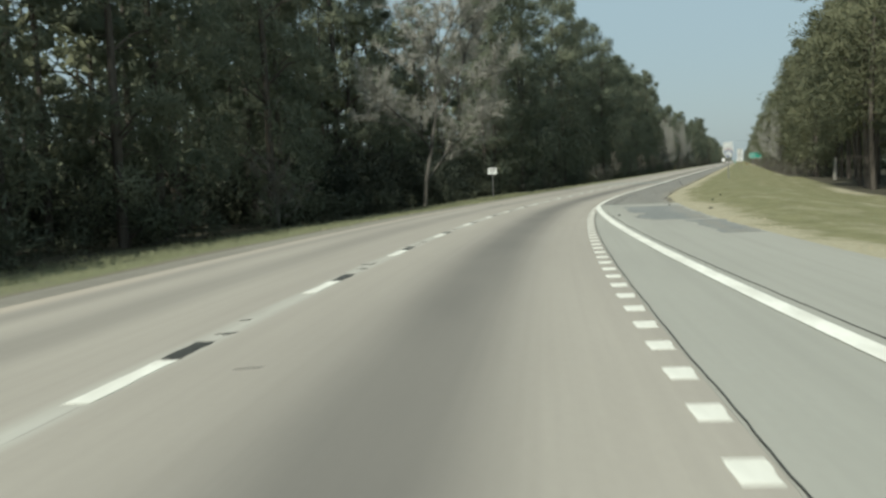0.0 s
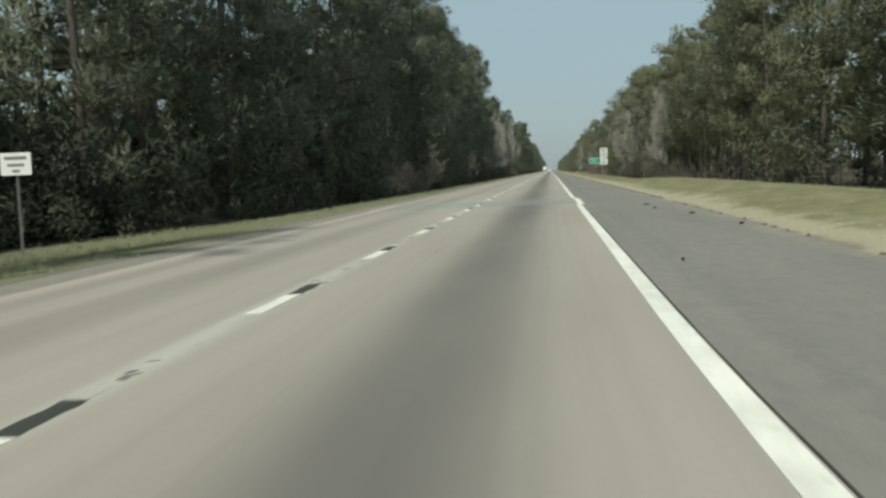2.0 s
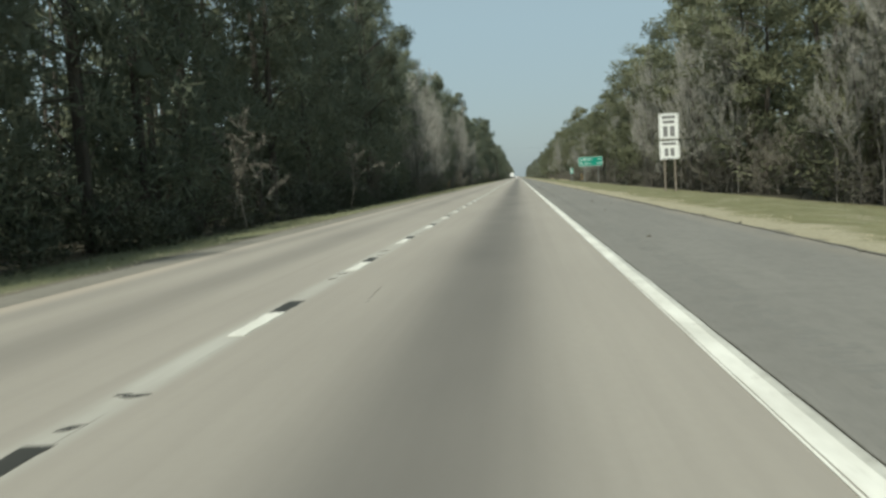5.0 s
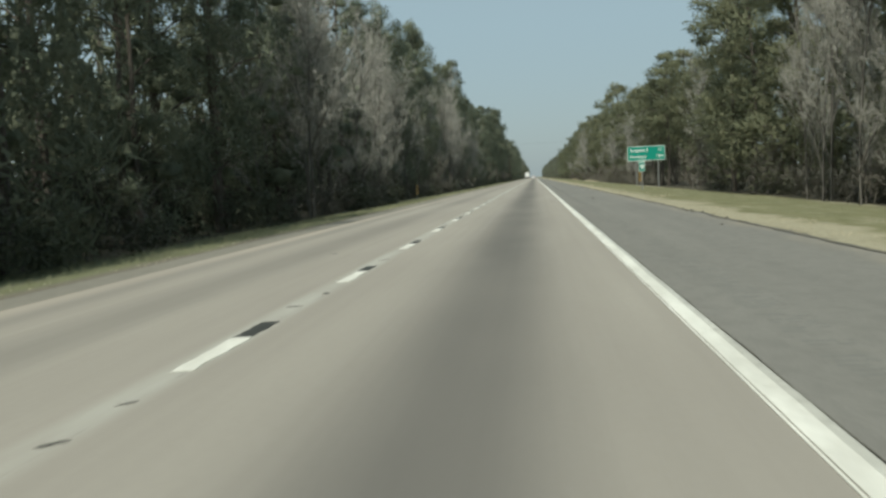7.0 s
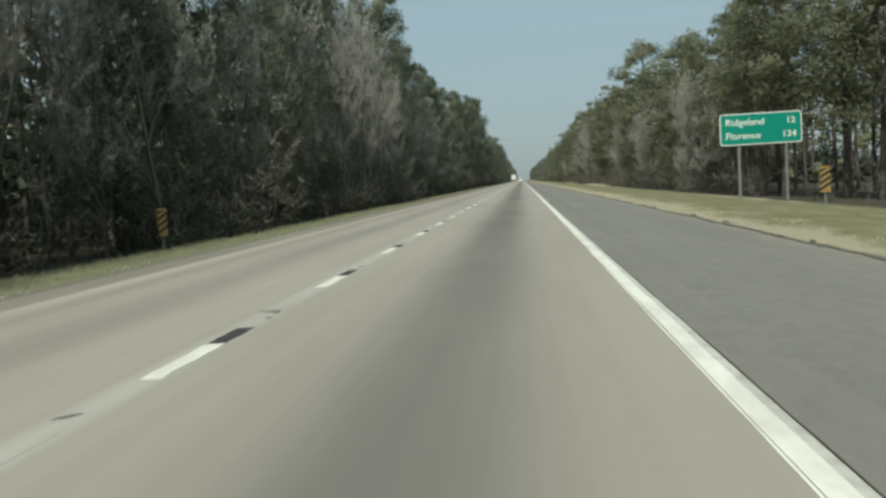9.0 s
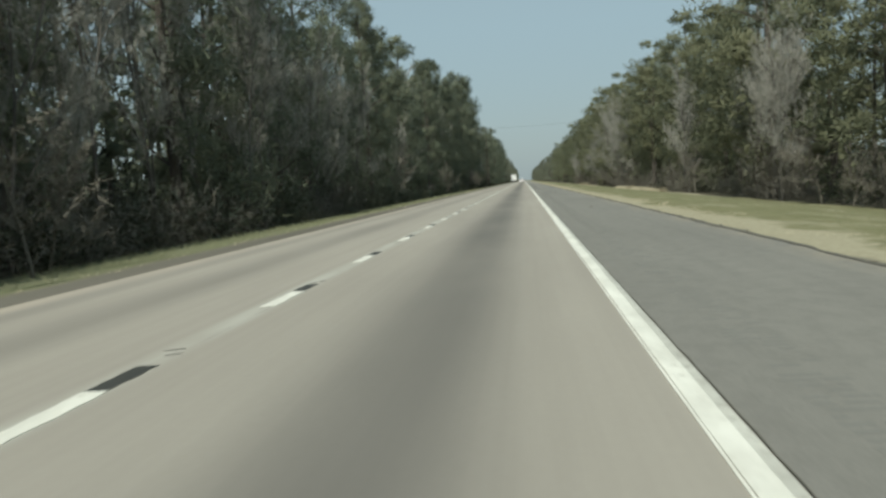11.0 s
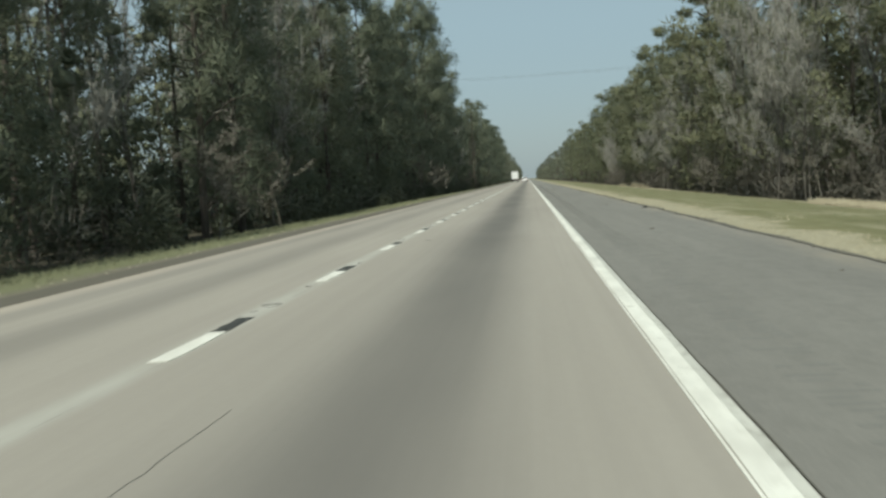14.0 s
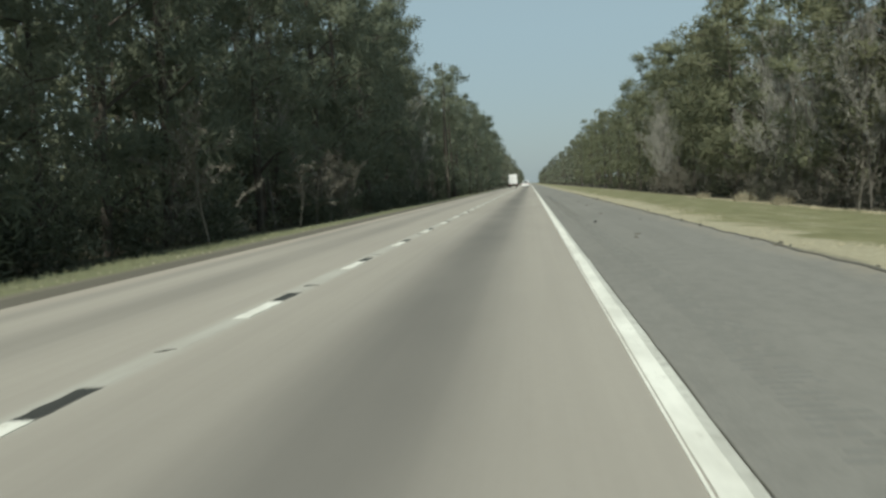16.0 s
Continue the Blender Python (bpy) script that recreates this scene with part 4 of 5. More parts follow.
# ---- litter on the shoulder ----
def tyre_scrap(lat, y, size, turn, seed):
    rng = random.Random(seed)
    bm = bmesh.new()
    n = 7
    top, low = [], []
    for i in range(n + 1):
        u = i / n - 0.5
        z = 0.02 + 0.07 * size * (1 - (2 * u) ** 2) * rng.uniform(0.6, 1.3)
        w = 0.10 * size * rng.uniform(0.6, 1.2)
        c = (u * 0.6 * size, 0.12 * size * math.sin(u * 3), z)
        top.append([bm.verts.new((c[0], c[1] - w, z)), bm.verts.new((c[0], c[1] + w, z + 0.02))])
        low.append([bm.verts.new((c[0], c[1] - w, max(0, z - 0.02))), bm.verts.new((c[0], c[1] + w, max(0, z - 0.01)))])
    for i in range(n):
        bm.faces.new((top[i][0], top[i + 1][0], top[i + 1][1], top[i][1]))
        bm.faces.new((low[i][0], low[i][1], low[i + 1][1], low[i + 1][0]))
        bm.faces.new((top[i][0], low[i][0], low[i + 1][0], top[i + 1][0]))
        bm.faces.new((top[i][1], top[i + 1][1], low[i + 1][1], low[i][1]))
    ob = part("tyre_scrap", bm, M["rubber"])
    ob.matrix_basis = Matrix.Translation(at(lat, y, (-0.006 if lat < 6.8 else ground_z(lat)))) @ Matrix.Rotation(turn, 4, "Z")
    tagged(ob, "curled scrap of black tyre rubber lying on the shoulder", "debris", "tyre scraps")


for k, (lat, y, size) in enumerate(((6.5, 80.5, 1.0), (5.7, 88.7, 0.8), (6.2, 85.0, 1.1), (4.4, 73.6, 0.7), (5.7, 91.2, 1.0),  (5.4, 434.0, 0.9),
                                    (6.6, 486.0, 1.0), (6.4, 520.0, 0.8), (4.7, 548.0, 1.0), (7.75, 29.0, 1.0), (6.6, 34.0, 1.0), (8.5, 36.4, 0.9), (9.1, 40.0, 0.9), (4.55, 25.0, 0.8), (6.7, 45.0, 1.0))):
    tyre_scrap(lat, y, size * 0.22, 0.4 + k * 1.3, k)


# ---- woods ----
def unit(v):
    return v / np.maximum(1e-9, np.linalg.norm(v, axis=1, keepdims=True))


def facing(v, nrm):
    """Turns each triangle to the side that its clump's normal points to."""
    t = v.reshape(-1, 3, 3)
    n = nrm.reshape(-1, 3, 3)[:, 0]
    g = np.cross(t[:, 1] - t[:, 0], t[:, 2] - t[:, 0])
    flip = np.einsum("ij,ij->i", g, n) < 0
    t[flip] = t[flip][:, ::-1]
    return t.reshape(-1, 3)


def spikes(rng, centres, ways, k, length, width, spread=0.8):
    """k narrow pointed leaves or needle tufts at each centre, fanned round its way."""
    n = len(centres)
    c = np.repeat(centres, k, 0)
    d = unit(np.repeat(ways, k, 0) + rng.normal(0, spread, (n * k, 3)))
    side = unit(np.cross(d, rng.normal(0, 1, (n * k, 3))))
    L = length * rng.uniform(0.6, 1.25, (n * k, 1))
    W = width * rng.uniform(0.7, 1.3, (n * k, 1))
    v = np.stack([c - side * W / 2 - d * L * 0.25, c + side * W / 2 - d * L * 0.25, c + d * L * 0.75], 1)
    return v.reshape(-1, 3)


def tubes(segs, sides=4):
    """Tapered limbs from rows of (start, end, radius at each)."""
    vs, fs = [], []
    for a, b, r0, r1 in segs:
        a, b = np.asarray(a, float), np.asarray(b, float)
        d = b - a
        d = d / max(1e-9, np.linalg.norm(d))
        s = np.cross(d, (0.3, 0.9, 0.1) if abs(d[2]) > 0.8 else (0, 0, 1.0))
        s = s / np.linalg.norm(s)
        t = np.cross(d, s)
        o = len(vs)
        for p, r in ((a, r0), (b, r1)):
            for i in range(sides):
                an = 2 * math.pi * i / sides
                vs.append(p + r * (math.cos(an) * s + math.sin(an) * t))
        for i in range(sides):
            j = (i + 1) % sides
            fs += [(o + i, o + j, o + sides + j), (o + i, o + sides + j, o + sides + i)]
    return np.array(vs), np.array(fs)


def lump_shapes(level, count, seed):
    """Unit lumps with an uneven, knobbly surface, to be stretched into clumps of foliage."""
    rng = random.Random(seed)
    out = []
    for i in range(count):
        bm = bmesh.new()
        bmesh.ops.create_icosphere(bm, subdivisions=level, radius=1.0)
        o = Vector((rng.uniform(0, 50), rng.uniform(0, 50), rng.uniform(0, 50)))
        for v in bm.verts:
            v.co *= 0.92 + 0.5 * noise.noise(v.co * 1.5 + o) + 0.2 * noise.noise(v.co * 4.0 + o)
        bm.normal_update()
        bm.verts.index_update()
        out.append((np.array([v.co for v in bm.verts]), np.array([[v.index for v in f.verts] for f in bm.faces]), np.array([v.normal for v in bm.verts])))
        bm.free()
    return out


LUMPS = {1: lump_shapes(1, 6, 5)}


class Clumps:
    """Collects lumps and the sprays of needles or leaves round them into one mesh's arrays."""

    def __init__(self):
        self.v, self.f, self.n, self.count = [], [], [], 0

    def put(self, v, f, n):
        self.v.append(v)
        self.f.append(f + self.count)
        self.n.append(n)
        self.count += len(v)

    def add(self, rng, centre, size, turn, sprays, length, width, level=1, fill=0.5, rise=0.3, lean=None):
        ca, sa = math.cos(turn), math.sin(turn)
        R = np.array(((ca, sa, 0), (-sa, ca, 0), (0, 0, 1)))
        shape, faces, normal = LUMPS[level][rng.integers(len(LUMPS[level]))]
        up = np.array((0, 0, rise))
        if fill:
            self.put((shape * size * fill) @ R + centre, faces, unit((normal / size) @ R * float(np.mean(size)) + up + rng.normal(0, 0.4, normal.shape)))
        d = unit(rng.normal(0, 1, (sprays, 3)))
        p = (d * size * (rng.uniform(0.1, 1.2, (sprays, 1)) ** 0.6 + rng.normal(0, 0.08, (sprays, 1)))) @ R + centre
        w = d @ R
        v = spikes(rng, p, w + up, 1, length, width, 0.9)
        soft = w * 0.8 + up + rng.normal(0, 0.28, w.shape)
        if lean is not None:
            soft = soft + lean
        n = np.repeat(unit(soft), 3, 0)
        self.put(facing(v, n), np.arange(len(v)).reshape(-1, 3), n)

    def arrays(self):
        return np.concatenate(self.v), np.concatenate(self.f), np.concatenate(self.n)


def pine(seed, pads, sprays, length, width, low=0.2, wide=2.9, high=16.0, limbs=True, level=1, fill=0.0):
    """Trunk and crown arrays of one loblolly-like pine: tiers of drooping pads of needles with gaps between."""
    rng = np.random.default_rng(seed)
    lean = rng.normal(0, 0.3, 2)
    pts = [np.array((lean[0] * u * u + 0.1 * math.sin(u * 7 + seed), lean[1] * u * u, high * 0.97 * u)) for u in np.linspace(0, 1, 8)]
    pts[0][2] = -0.4
    segs = [(pts[i], pts[i + 1], 0.19 * (1 - i / 7.6) + 0.02, 0.19 * (1 - (i + 1) / 7.6) + 0.02) for i in range(7)]
    crown = Clumps()
    for i in range(pads):
        u = min(1.0, max(0.0, (i + rng.uniform(-2.5, 3.5)) / pads))
        h = high * (low + (1 - low) * u ** 0.9)
        rel = (h / high - low) / (1 - low)
        r = wide * (0.62 + 1.75 * rel * (1 - rel)) * (1.0 if rel < 0.9 else 0.5)
        an = i * 2.399 + rng.uniform(-0.5, 0.5)
        out = r * rng.uniform(0.35, 0.95)
        core = np.array([np.interp(h, [p[2] for p in pts], [p[0] for p in pts]), np.interp(h, [p[2] for p in pts], [p[1] for p in pts]), 0])
        c = core + np.array((math.cos(an) * out, math.sin(an) * out, h))
        size = np.array((1.3, 1.05, 0.95)) * rng.uniform(0.55, 1.25) * (0.62 + 0.45 * (1 - rel)) * (1.0 if pads > 18 else 1.4)
        crown.add(rng, c, size, an, sprays, length, width, level, fill, 0.3, np.array((math.cos(an), math.sin(an), 0.35)) * (1.1 * out / r))
        if limbs and i % 2 == 0 and h < high * 0.93:
            root = core + np.array((0, 0, h - 0.5 - 0.2 * out))
            mid = (root + c) / 2 + np.array((0, 0, 0.12 * out))
            segs += [(root, mid, 0.05, 0.035), (mid, c, 0.035, 0.012)]
    if limbs:
        for i in range(7):
            h = high * rng.uniform(0.12, 0.45)
            an = rng.uniform(0, 6.28)
            root = np.array((0, 0, h))
            segs.append((root, root + np.array((math.cos(an) * 1.4, math.sin(an) * 1.4, rng.uniform(-0.3, 0.4))), 0.03, 0.008))
    tv, tf = tubes(segs, 4)
    return tv, tf, *crown.arrays()


def bare(seed, high=14.0, spread=0.5, twig=0.7, base=0.17, k=10):
    """Limb and twig arrays of one leafless hardwood."""
    rng = np.random.default_rng(seed)
    segs, tips, ways = [], [], []

    def grow(p, d, length, r, level):
        n = 3 if level < 2 else 2
        q = p
        for i in range(n):
            d = d + rng.normal(0, 0.10 + 0.04 * level, 3) + np.array((0, 0, 0.05))
            d = d / np.linalg.norm(d)
            e = q + d * length / n
            if r > 0.028:
                segs.append((q, e, r * (1 - 0.28 * i / n), r * (1 - 0.28 * (i + 1) / n)))
            q = e
            if level >= 2:
                tips.append(q)
                ways.append(d)
            if level < 4 and (level > 0 or i > 0 or True):
                for b in range(1 if level == 0 else (2 if level < 3 else 1)):
                    an = rng.uniform(0, 6.28)
                    side = np.array((math.cos(an), math.sin(an), rng.uniform(0.1, 0.7)))
                    nd = d * (1 - spread) + side * spread * 1.3
                    if r > 0.027:
                        grow(q, nd / np.linalg.norm(nd), length * rng.uniform(0.45, 0.68), r * rng.uniform(0.4, 0.6), level + 1)
        if level < 3:
            grow(q, d, length * 0.7, r * 0.68, level + 1)

    grow(np.array((0, 0, -0.4)), np.array((0.05, 0, 1.0)), high * 0.5, base, 0)
    tv, tf = tubes(segs, 3)
    t, w = np.array(tips), np.array(ways)
    tw = spikes(rng, t, w, k, twig * 1.3, 0.03, 0.75)
    return tv, tf, tw, np.arange(len(tw)).reshape(-1, 3)


PINES = [pine(20 + i, 48, 190, 0.45, 0.073, low=lo, wide=wd) for i, (lo, wd) in enumerate(((0.06, 3.2), (0.03, 3.4), (0.12, 3.0), (0.05, 3.1), (0.09, 3.4)))]
MIDS = [pine(30 + i, 44, 125, 0.46, 0.1, low=lo, wide=wd) for i, (lo, wd) in enumerate(((0.08, 3.2), (0.04, 3.4), (0.12, 3.1), (0.06, 3.0), (0.30, 3.2)))]
THIN = [pine(50 + i, 16, 30, 0.46, 0.11, low=lo, limbs=False, fill=0.45) for i, lo in enumerate((0.15, 0.08, 0.22, 0.5))]
BARES = [bare(70 + i, hi, sp) for i, (hi, sp) in enumerate(((14.0, 0.42), (13.0, 0.46), (15.0, 0.36)))] + [bare(70, 14.0, 0.40, 0.85, k=24)]
tree_meshes = {}
for i, (a, b, c, d, e) in enumerate(PINES + MIDS):
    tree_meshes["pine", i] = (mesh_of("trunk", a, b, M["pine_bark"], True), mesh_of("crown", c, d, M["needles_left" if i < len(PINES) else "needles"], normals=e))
for i, (a, b, c, d) in enumerate(BARES):
    tree_meshes["bare", i] = (mesh_of("trunk", a, b, M["grey_bark"], True), mesh_of("crown", c, d, M["twigs"]))

LEFT_HIGH = ((-20, 21.2), (110, 21.6), (150, 20.8), (190, 20.7), (205, 20.2), (230, 19.2), (270, 18.8), (300, 18.9), (330, 19.0), (360, 18.7), (385, 18.0), (412, 16.4), (440, 14.2), (470, 14.8), (500, 16.2), (555, 18.4), (600, 20.2), (640, 19.3), (760, 18.0))
RIGHT_HIGH = ((-20, 17.5), (100, 18.6), (140, 19.1), (190, 17.0), (215, 18.3), (260, 18.0), (300, 17.0), (330, 15.9), (380, 15.8), (440, 15.9), (480, 16.0), (555, 16.1), (580, 15.6), (615, 16.3), (760, 16.8))
LEFT_BARE = ((276, 328, 0.75), (350, 425, 0.65), (430, 470, 0.45), (508, 530, 0.5))
RIGHT_BARE = ((198, 209, 0.8), (232, 256, 0.7), (270, 282, 0.8), (380, 388, 0.6), (414, 426, 0.5), (452, 458, 0.5), (511, 523, 0.8), (560, 592, 0.75), (632, 646, 0.7))
first = {}


def tree(kind, i, lat, y, size, turn, squash=1.0):
    z = ground_z(lat) - 0.02
    m = Matrix.Translation(at(lat, y, z)) @ Matrix.Rotation(turn, 4, "Z") @ Matrix.Diagonal((size * squash, size * squash, size, 1))
    if (kind, i) in first:
        return copy_thing(first[kind, i], m)
    s = new("pine_tree" if kind == "pine" else "bare_tree")
    for name, me in zip(("trunk", "crown"), tree_meshes[kind, i]):
        new(name, me).parent = s
    if kind == "pine":
        tagged(s, "tall dark green pine at the edge of the roadside woods", "tree", "pines along the road")
    else:
        tagged(s, "leafless grey hardwood with fine twigs among pines", "tree", "bare trees along the road")
    first[kind, i] = s
    s.matrix_basis = m
    return s


def plant():
    rng = random.Random(31)
    for edge, sign, highs, bares, depth, step in ((-11.9, -1, LEFT_HIGH, LEFT_BARE, 3.6, 5.2), (21.0, 1, RIGHT_HIGH, RIGHT_BARE, 2.6, 5.4)):
        y = -6.0 if sign < 0 else 30.0
        while y < 650:
            y += step * rng.uniform(0.7, 1.3)
            lat = edge + sign * rng.uniform(-0.2, 1.0) * depth
            if sign < 0:
                lat -= float(np.interp(y, (50, 57, 69, 75, 90, 97, 142, 156), (4.6, 14.0, 14.0, 10.5, 10.5, 4.6, 2.4, 0.0)))
                lat -= 1.6 if 304 < y < 322 else 0.0
            elif 318 < y < 347:
                lat += 2.2
            elif 96 < y < 112:
                lat += 1.6
            high = float(np.interp(y, [h[0] for h in highs], [h[1] for h in highs]))
            chance = max([c for a, b, c in bares if a < y < b], default=0.05) * (1.0 if sign < 0 else 0.3)
            turn = rng.uniform(0, 6.28)
            if rng.random() < chance:
                i = rng.randrange(3)
                tree("bare", i, lat - sign * 0.4, y, high * rng.uniform(0.72, 0.95) / 17.5, turn, rng.uniform(0.7, 0.9))
                if rng.random() < 0.8:
                    tree("pine", rng.randrange(5) + (5 if sign > 0 else 0), lat + sign * 2.0, y + 1.5, high * rng.uniform(0.75, 0.95) / 16.0, turn)
            else:
                i = rng.randrange(5) + (5 if sign > 0 else 0)
                if sign > 0 and (y < 112 or 150 < y < 195 or 330 < y < 388):
                    i = 9
                tree("pine", i, lat, y, high * rng.uniform(0.84, 1.07) / 16.0, turn, rng.uniform(0.78, 1.04) if sign < 0 else rng.uniform(0.95, 1.18))
    for k in range(27):
        y = 280 + 5.8 * k + rng.uniform(-2, 2)
        if 329 < y < 350:
            continue
        high = float(np.interp(y, [h[0] for h in LEFT_HIGH], [h[1] for h in LEFT_HIGH]))
        tree("bare", rng.randrange(3), rng.uniform(-12.0, -9.6) - (2.0 if 304 < y < 322 else 0.0), y, high * rng.uniform(0.7, 1.0) / 17.5, rng.uniform(0, 6.28), rng.uniform(0.7, 0.95))
    for a, b, c in RIGHT_BARE:
        for y in stations(a, b, 3.4 if b - a < 30 else 5.2):
            high = float(np.interp(y, [h[0] for h in RIGHT_HIGH], [h[1] for h in RIGHT_HIGH]))
            tree("bare", rng.randrange(3), rng.uniform(18.6, 20.0), y + rng.uniform(-1, 1), high * rng.uniform(0.6, 0.95) / 17.5, rng.uniform(0, 6.28), rng.uniform(0.65, 0.85))
    for lat, y, size in ((18.2, 271.5, 1.05), (18.8, 278.0, 0.98), (18.9, 321.5, 0.98), (19.0, 511.0, 1.04), (18.7, 516.0, 1.1), (19.2, 520.5, 1.0), (19.0, 525.5, 1.0), (19.2, 552.5, 0.98)):
        tree("bare", int(y) % 3, lat, y, size, y, 0.66)
    # tall leafless crowns over the pines of the median
    for y in (487, 495, 504, 513, 524, 538):
        tree("bare", y % 3, -14.6 + 0.4 * (y % 3), y, 1.2 + 0.03 * (y % 4), y, 0.75)
    # the large grey tree standing before the woods
    tree("bare", 3, -13.7, 69.0, 1.12, 0.6, 1.2)


plant()


def woods(name, places, kinds, trunk_material, crown_material, label):
    """Deeper rows of trees, joined."""
    tv, tf, o = [], [], 0
    crown = Clumps()
    for kind, lat, y, size, turn in places:
        a, b, c, d, e = kinds[kind]
        ca, sa = math.cos(turn), math.sin(turn)
        R = np.array(((ca, sa, 0), (-sa, ca, 0), (0, 0, 1)))
        p = np.array(at(lat, y, ground_z(lat)))
        tv.append(a @ R * size + p)
        tf.append(b + o)
        o += len(a)
        crown.put(c @ R * size + p, d, e @ R)
    v, f, n = crown.arrays()
    s = new(name, mesh_of(name, v, f, crown_material, normals=n))
    tagged(s, label, "woods", kind="stuff")
    t = new("trunks", mesh_of("trunks", np.concatenate(tv), np.concatenate(tf), trunk_material))
    t.parent = s
    tagged(t, kind="stuff")


def deep_rows():
    rng = random.Random(8)
    for name, rows, highs in (("woods_left", ((-15.0, 5.0), (-20.5, 6.4)), LEFT_HIGH), ("woods_right", ((25.5, 5.2), (31.5, 6.4)), RIGHT_HIGH)):
        places = []
        if "right" in name:
            places += [(rng.randrange(3), rng.uniform(20.6, 23.0), y, rng.uniform(1.0, 1.2), rng.uniform(0, 6.28)) for y in stations(-10, 32, 4.5)]
        for k, (lat, step) in enumerate(rows):
            y = -10.0
            while y < 740:
                y += step * rng.uniform(0.7, 1.3)
                high = float(np.interp(y, [h[0] for h in highs], [h[1] for h in highs])) * (1 - 0.02 * k)
                shift = float(np.interp(y, (54, 64, 90, 96, 135), (-4.6, -7.6, -7.6, -4.6, 0.0))) if lat < 0 else 0.0
                open_floor = lat > 0 and (150 < y < 195 or 328 < y < 388)
                places.append((3 if open_floor else rng.randrange(3), lat + shift + rng.uniform(-1.6, 1.6), y, high * rng.uniform(0.8, 1.0) / 16.0, rng.uniform(0, 6.28)))
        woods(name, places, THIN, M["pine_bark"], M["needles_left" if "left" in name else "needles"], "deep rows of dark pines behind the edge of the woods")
    fine = [pine(80 + i, 26, 60, 0.55, 0.13, low=0.08, wide=3.2, limbs=False) for i in range(3)]
    far = [pine(90 + i, 13, 10, 0.9, 0.36, low=0.1, limbs=False, fill=0.45) for i in range(3)]
    for name, rows in (("far_woods_left", ((-10.0, 5.6), (-16.0, 9.0))), ("far_woods_right", ((21.5, 5.6), (28.0, 9.0)))):
        places = []
        near = []
        for lat, step in rows:
            y = 648.0
            while y < 2300:
                y += step * rng.uniform(0.7, 1.3) * (1 + (y - 648) / 900)
                (near if y < 860 else places).append((rng.randrange(3), lat + rng.uniform(-1.5, 1.5), y, rng.uniform(0.95, 1.2) * (1.12 if y < 860 and lat < 0 else 1.0), rng.uniform(0, 6.28)))
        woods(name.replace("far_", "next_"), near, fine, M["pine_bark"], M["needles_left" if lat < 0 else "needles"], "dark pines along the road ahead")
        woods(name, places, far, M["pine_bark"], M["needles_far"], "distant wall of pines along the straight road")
    for name, sign, rows in (("back_woods_left", -1, ((26.0, 6.0), (31.0, 7.5), (41.0, 15.0), (60.0, 24.0))), ("back_woods_right", 1, ((37.0, 7.0), (44.0, 10.0), (62.0, 24.0)))):
        places = []
        for lat, step in rows:
            y = -45.0
            while y < 760:
                y += step * rng.uniform(0.7, 1.3)
                if not (sign > 0 and lat < 46 and (150 < y < 195 or 328 < y < 388)):
                    high = float(np.interp(y, [h[0] for h in (LEFT_HIGH if sign < 0 else RIGHT_HIGH)], [h[1] for h in (LEFT_HIGH if sign < 0 else RIGHT_HIGH)]))
                    places.append((rng.randrange(3), sign * lat + rng.uniform(-2.0, 2.0), y, high * rng.uniform(0.85, 1.02) / 16.0, rng.uniform(0, 6.28)))
        woods(name, places, far, M["pine_bark"], M["needles"], "pine woods stretching away behind the roadside rows")


deep_rows()


def undergrowth(name, lat0, lat1, y0, y1, count, high, material, leaf, label, gaps=()):
    rng = np.random.default_rng(len(name) + count)
    bushes = Clumps()
    for i in range(count):
        y = rng.uniform(y0, y1)
        lat = rng.uniform(lat0, lat1)
        if lat0 < 0:
            lat -= float(np.interp(y, (95, 135), (4.6, 0.0)))
        if any(a < y < b for a, b in gaps) or (lat > -11.0 and 304 < y < 321 and lat < 0):
            continue
        h = high * rng.uniform(0.35, 1.1)
        r = h * rng.uniform(0.4, 0.7)
        for k in range(2 if high < 5 else 1):
            c = np.array(at(lat, y, ground_z(lat) + h * (0.38 if k == 0 else 0.7))) + (np.array((rng.uniform(-0.5, 0.5) * r, rng.uniform(-0.5, 0.5) * r, 0)) if k else 0)
            size = np.array((r, r, h * 0.55)) * (1.0 if k == 0 else 0.6)
            bushes.add(rng, c, size, rng.uniform(0, 6.28), min(600, int(14 * r * h / leaf ** 2 * (0.36 if k else 1.0))), leaf, leaf * 0.24, 1, 0.0 if lat0 > -23 and lat0 < 30 else 0.4)
    v, f, n = bushes.arrays()
    s = new(name, mesh_of(name, v, f, material, normals=n))
    tagged(s, label, "undergrowth", kind="stuff")


undergrowth("undergrowth_left", -13.5, -8.6, -6, 735, 520, 2.0, M["shrub"], 0.32, "dark tangled undergrowth below the pines")
# dark fill: shade under the trees is put into these bushes' leaf colour
undergrowth("undergrowth_clearing", -18.5, -11.0, 58, 100, 170, 4.4, M["shade_leaves"], 0.4, "dense bushes toned dark for the shade behind the grassy clearing")
undergrowth("underwood_left", -22.0, -16.0, -10, 700, 420, 5.6, M["shade_leaves"], 0.6, "shaded evergreen bushes between the pine trunks")
undergrowth("undergrowth_right", 20.0, 24.0, -6, 735, 480, 1.6, M["shrub"], 0.32, "low dark undergrowth at the foot of the woods", gaps=((52, 114), (150, 186), (326, 372)))
undergrowth("thicket_left", -34.0, -24.0, -20, 740, 330, 8.0, M["shade_leaves"], 1.1, "deep shaded thicket inside the woods")
undergrowth("thicket_bend", -40.0, -28.0, -25, 130, 230, 8.5, M["shade_leaves"], 0.9, "dense evergreen thicket closing the woods inside the bend")
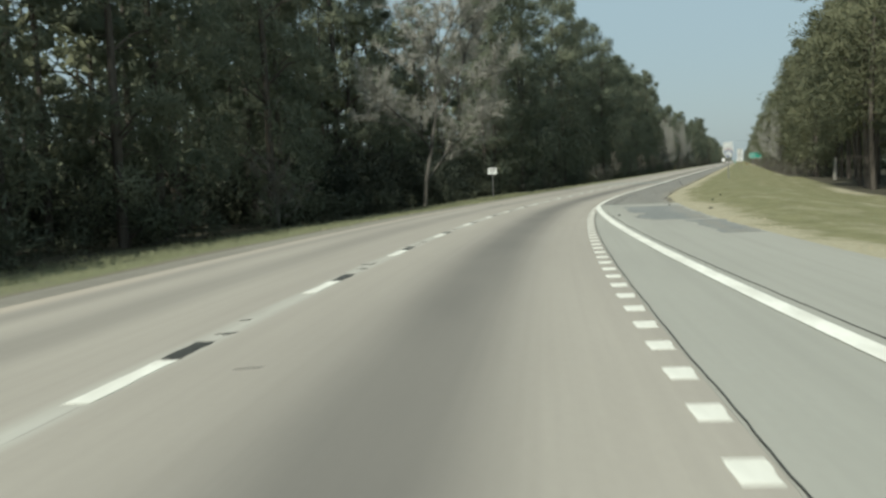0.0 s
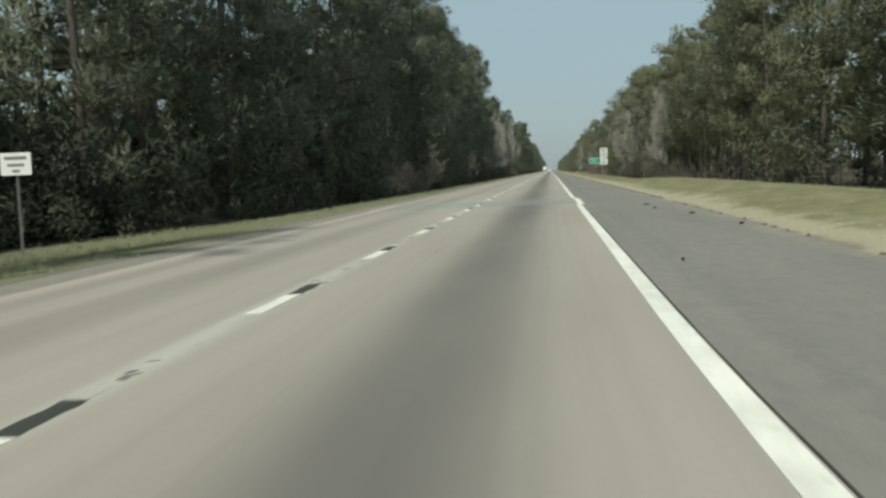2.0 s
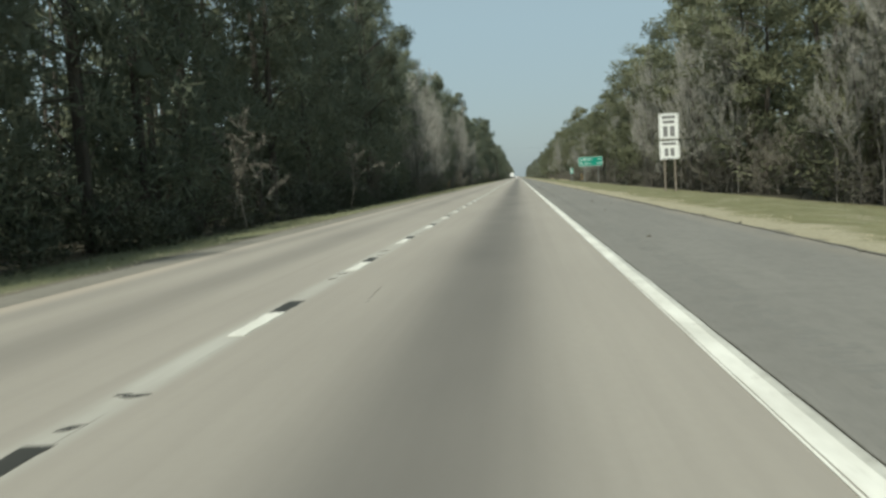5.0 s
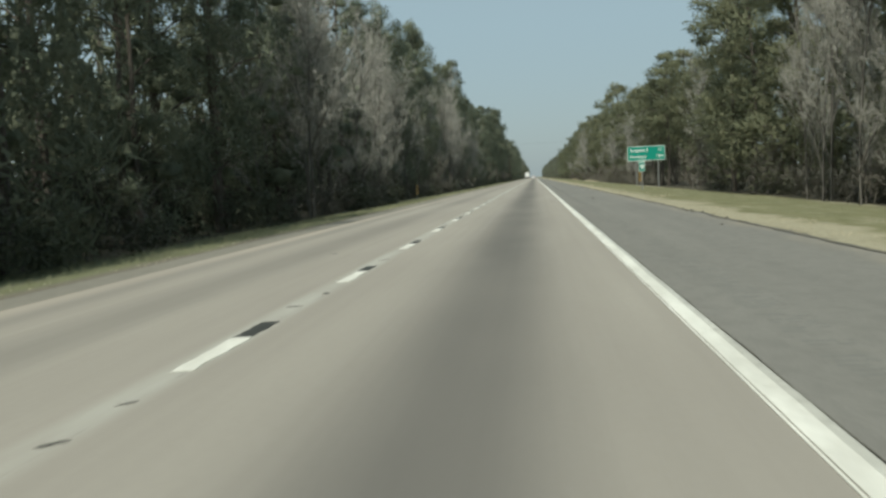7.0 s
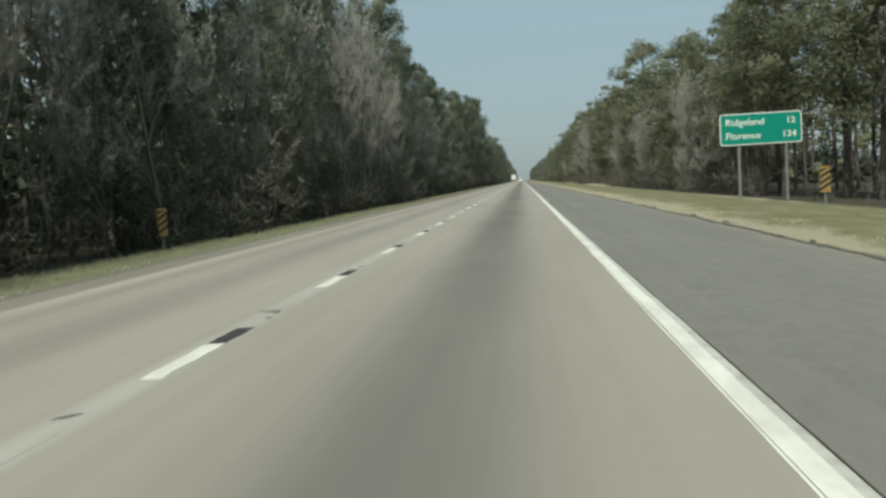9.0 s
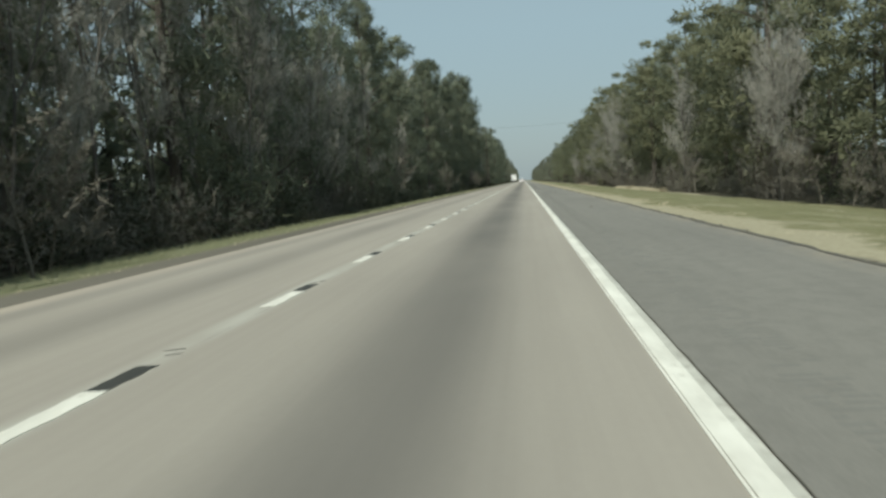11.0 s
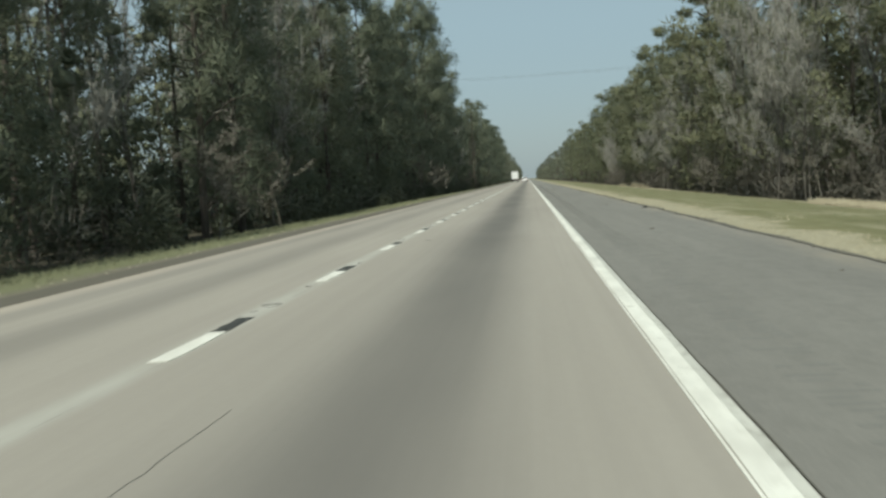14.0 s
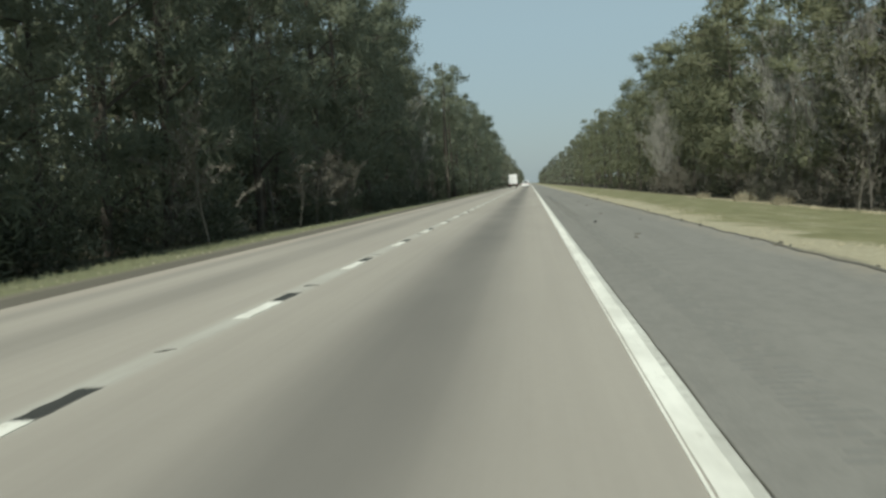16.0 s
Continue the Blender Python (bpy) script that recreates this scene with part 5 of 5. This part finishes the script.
undergrowth("thicket_right", 36.0, 46.0, -20, 740, 320, 6.5, M["shade_leaves"], 1.1, "deep shaded thicket inside the woods", gaps=((155, 192), (336, 385)))


def brush(name, lat0, lat1, y0, y1, count, high, label, spans=()):
    """Leafless brush: hazy heaps of fine twigs at the foot of the woods."""
    rng = np.random.default_rng(count)
    heaps = Clumps()
    for i in range(count):
        a, b = spans[rng.integers(len(spans))] if spans and rng.random() < 0.6 else (y0, y1)
        y, lat = rng.uniform(a, b), rng.uniform(lat0, lat1)
        if lat0 < 0:
            lat -= float(np.interp(y, (95, 135), (4.6, 0.0))) + (2.4 if 304 < y < 322 else 0.0)
        h = high * rng.uniform(0.4, 1.1)
        r = h * rng.uniform(0.4, 0.65)
        heaps.add(rng, np.array(at(lat, y, ground_z(lat) + h * 0.45)), np.array((r, r, h * 0.6)), rng.uniform(0, 6.28), int(90 + 40 * h), 0.62, 0.022, 1, 0.0, 0.8)
    v, f, n = heaps.arrays()
    tagged(new(name, mesh_of(name, v, f, M["shrub_twigs"], normals=n)), label, "brush", kind="stuff")


brush("brush_right", 18.4, 20.8, 118, 660, 270, 3.2, "leafless grey brush at the foot of the woods", [(a, b) for a, b, c in RIGHT_BARE] + [(478, 506)])
brush("brush_left", -11.2, -8.9, 100, 650, 220, 2.6, "leafless grey brush along the median woods", [(142, 147), (276, 328), (350, 425), (276, 328), (350, 425)])


def tussock(lat, y, size, seed):
    """A heap of tall dead grass."""
    rng = np.random.default_rng(seed)
    heap = Clumps()
    heap.add(rng, np.zeros(3) + np.array((0, 0, 0.18)), np.array((0.65, 0.4, 0.3)), 0.0, 500, 0.42, 0.018, 1, 0.0, 1.0)
    v, f, n = heap.arrays()
    ob = new("dry_tussock", mesh_of("dry_tussock", v, f, M["grass_dry"], normals=n))
    ob.matrix_basis = Matrix.Translation(at(lat, y, ground_z(lat))) @ Matrix.Scale(size, 4)
    tagged(ob, "pale heap of tall dead grass before the woods", "dead grass", "dead grass heaps")


for k, (lat, y, size) in enumerate(((17.9, 589.0, 1.3), (17.8, 579.0, 1.1), (17.6, 603.0, 1.0), (17.7, 486.0, 1.1), (17.5, 470.0, 0.9), (17.8, 458.0, 1.0))):
    tussock(lat, y, size, 300 + k)


def bare_shrubs():
    arrays = [bare(130 + i, 4.2, 0.75, 0.45, 0.06) for i in range(2)]
    meshes = [(mesh_of("trunk", a, b, M["shrub_twigs"]), mesh_of("crown", c, d, M["shrub_twigs"])) for a, b, c, d in arrays]
    rng = random.Random(77)
    made = {}
    spots = [(-8.2, 143.0), (-8.6, 147.5), (-8.0, 170.0), (-8.8, 196.0), (-8.4, 218.0), (-8.7, 233.0), (-13.5, 40.0)]
    spots += [(-8.3 - rng.random(), rng.uniform(250, 640)) for i in range(12)] + [(18.9 + rng.random() * 1.6, rng.uniform(200, 640)) for i in range(44)]
    for lat, y in spots:
        i = rng.randrange(2)
        m = Matrix.Translation(at(lat, y, ground_z(lat))) @ Matrix.Rotation(rng.uniform(0, 6), 4, "Z") @ Matrix.Scale(rng.uniform(0.7, 1.2), 4)
        if i in made:
            copy_thing(made[i], m)
            continue
        s = new("bare_shrub")
        for name, me in zip(("trunk", "crown"), meshes[i]):
            new(name, me).parent = s
        tagged(s, "leafless grey-brown shrub at the edge of the woods", "shrub", "bare shrubs")
        s.matrix_basis = m
        made[i] = s


bare_shrubs()


def grass(name, ranges, material, label):
    rng = np.random.default_rng(len(name))
    out = []
    for lat0, lat1, y0, y1, n, h in ranges:
        y = rng.uniform(y0, y1, n)
        lat = rng.uniform(lat0, lat1, n)
        wob = np.array([noise.noise((a * 0.35, b * 0.28, 7.0)) for a, b in zip(lat, y)])
        lat = lat + wob * (1.6 if h < 0.1 and lat0 > 6 and lat1 < 9 else 0.5)
        z = np.interp(lat, [g[0] for g in GROUND], [g[1] for g in GROUND])
        c = np.stack([lat + bend(y), y, z + lift(lat, y)], 1)
        keep = ((lat < -4.3) | (lat > 6.85)) & ((wob > -0.12) | (lat < 0) | (lat > 8.6))
        c = c[keep]
        out.append(spikes(rng, c + np.array((0, 0, h * 0.25)), np.tile((0, 0, 1.0), (len(c), 1)), 2, h, 0.014 + 0.05 * h, 0.55))
    v = np.concatenate(out)
    v = facing(v, np.tile((0.0, -1.0, 0.3), (len(v), 1)))
    soft = np.tile((0.0, -0.3, 0.95), (len(v), 1))
    s = new(name, mesh_of(name, v, np.arange(len(v)).reshape(-1, 3), material, normals=soft))
    tagged(s, label, "grass", kind="stuff")


grass("dry_grass", ((6.9, 7.9, 0, 600, 13000, 0.06), (-5.2, -4.5, 20, 560, 1500, 0.06)), M["grass_dry"], "dry tan grass tufts along the pavement edge")
grass("bank_grass", ((17.3, 18.5, 466, 505, 4600, 0.4), (17.5, 18.6, 555, 612, 1200, 0.16)), M["grass_dry"], "tall dead grass along the foot of the woods")
grass("green_grass", ((8.7, 12.5, 0, 600, 24000, 0.07), (-7.6, -5.0, -5, 560, 14000, 0.13), (-10.4, -7.2, -5, 560, 15000, 0.18), (-14.0, -9.6, -5, 100, 5000, 0.22)), M["grass_green"], "short olive green grass on the verge")
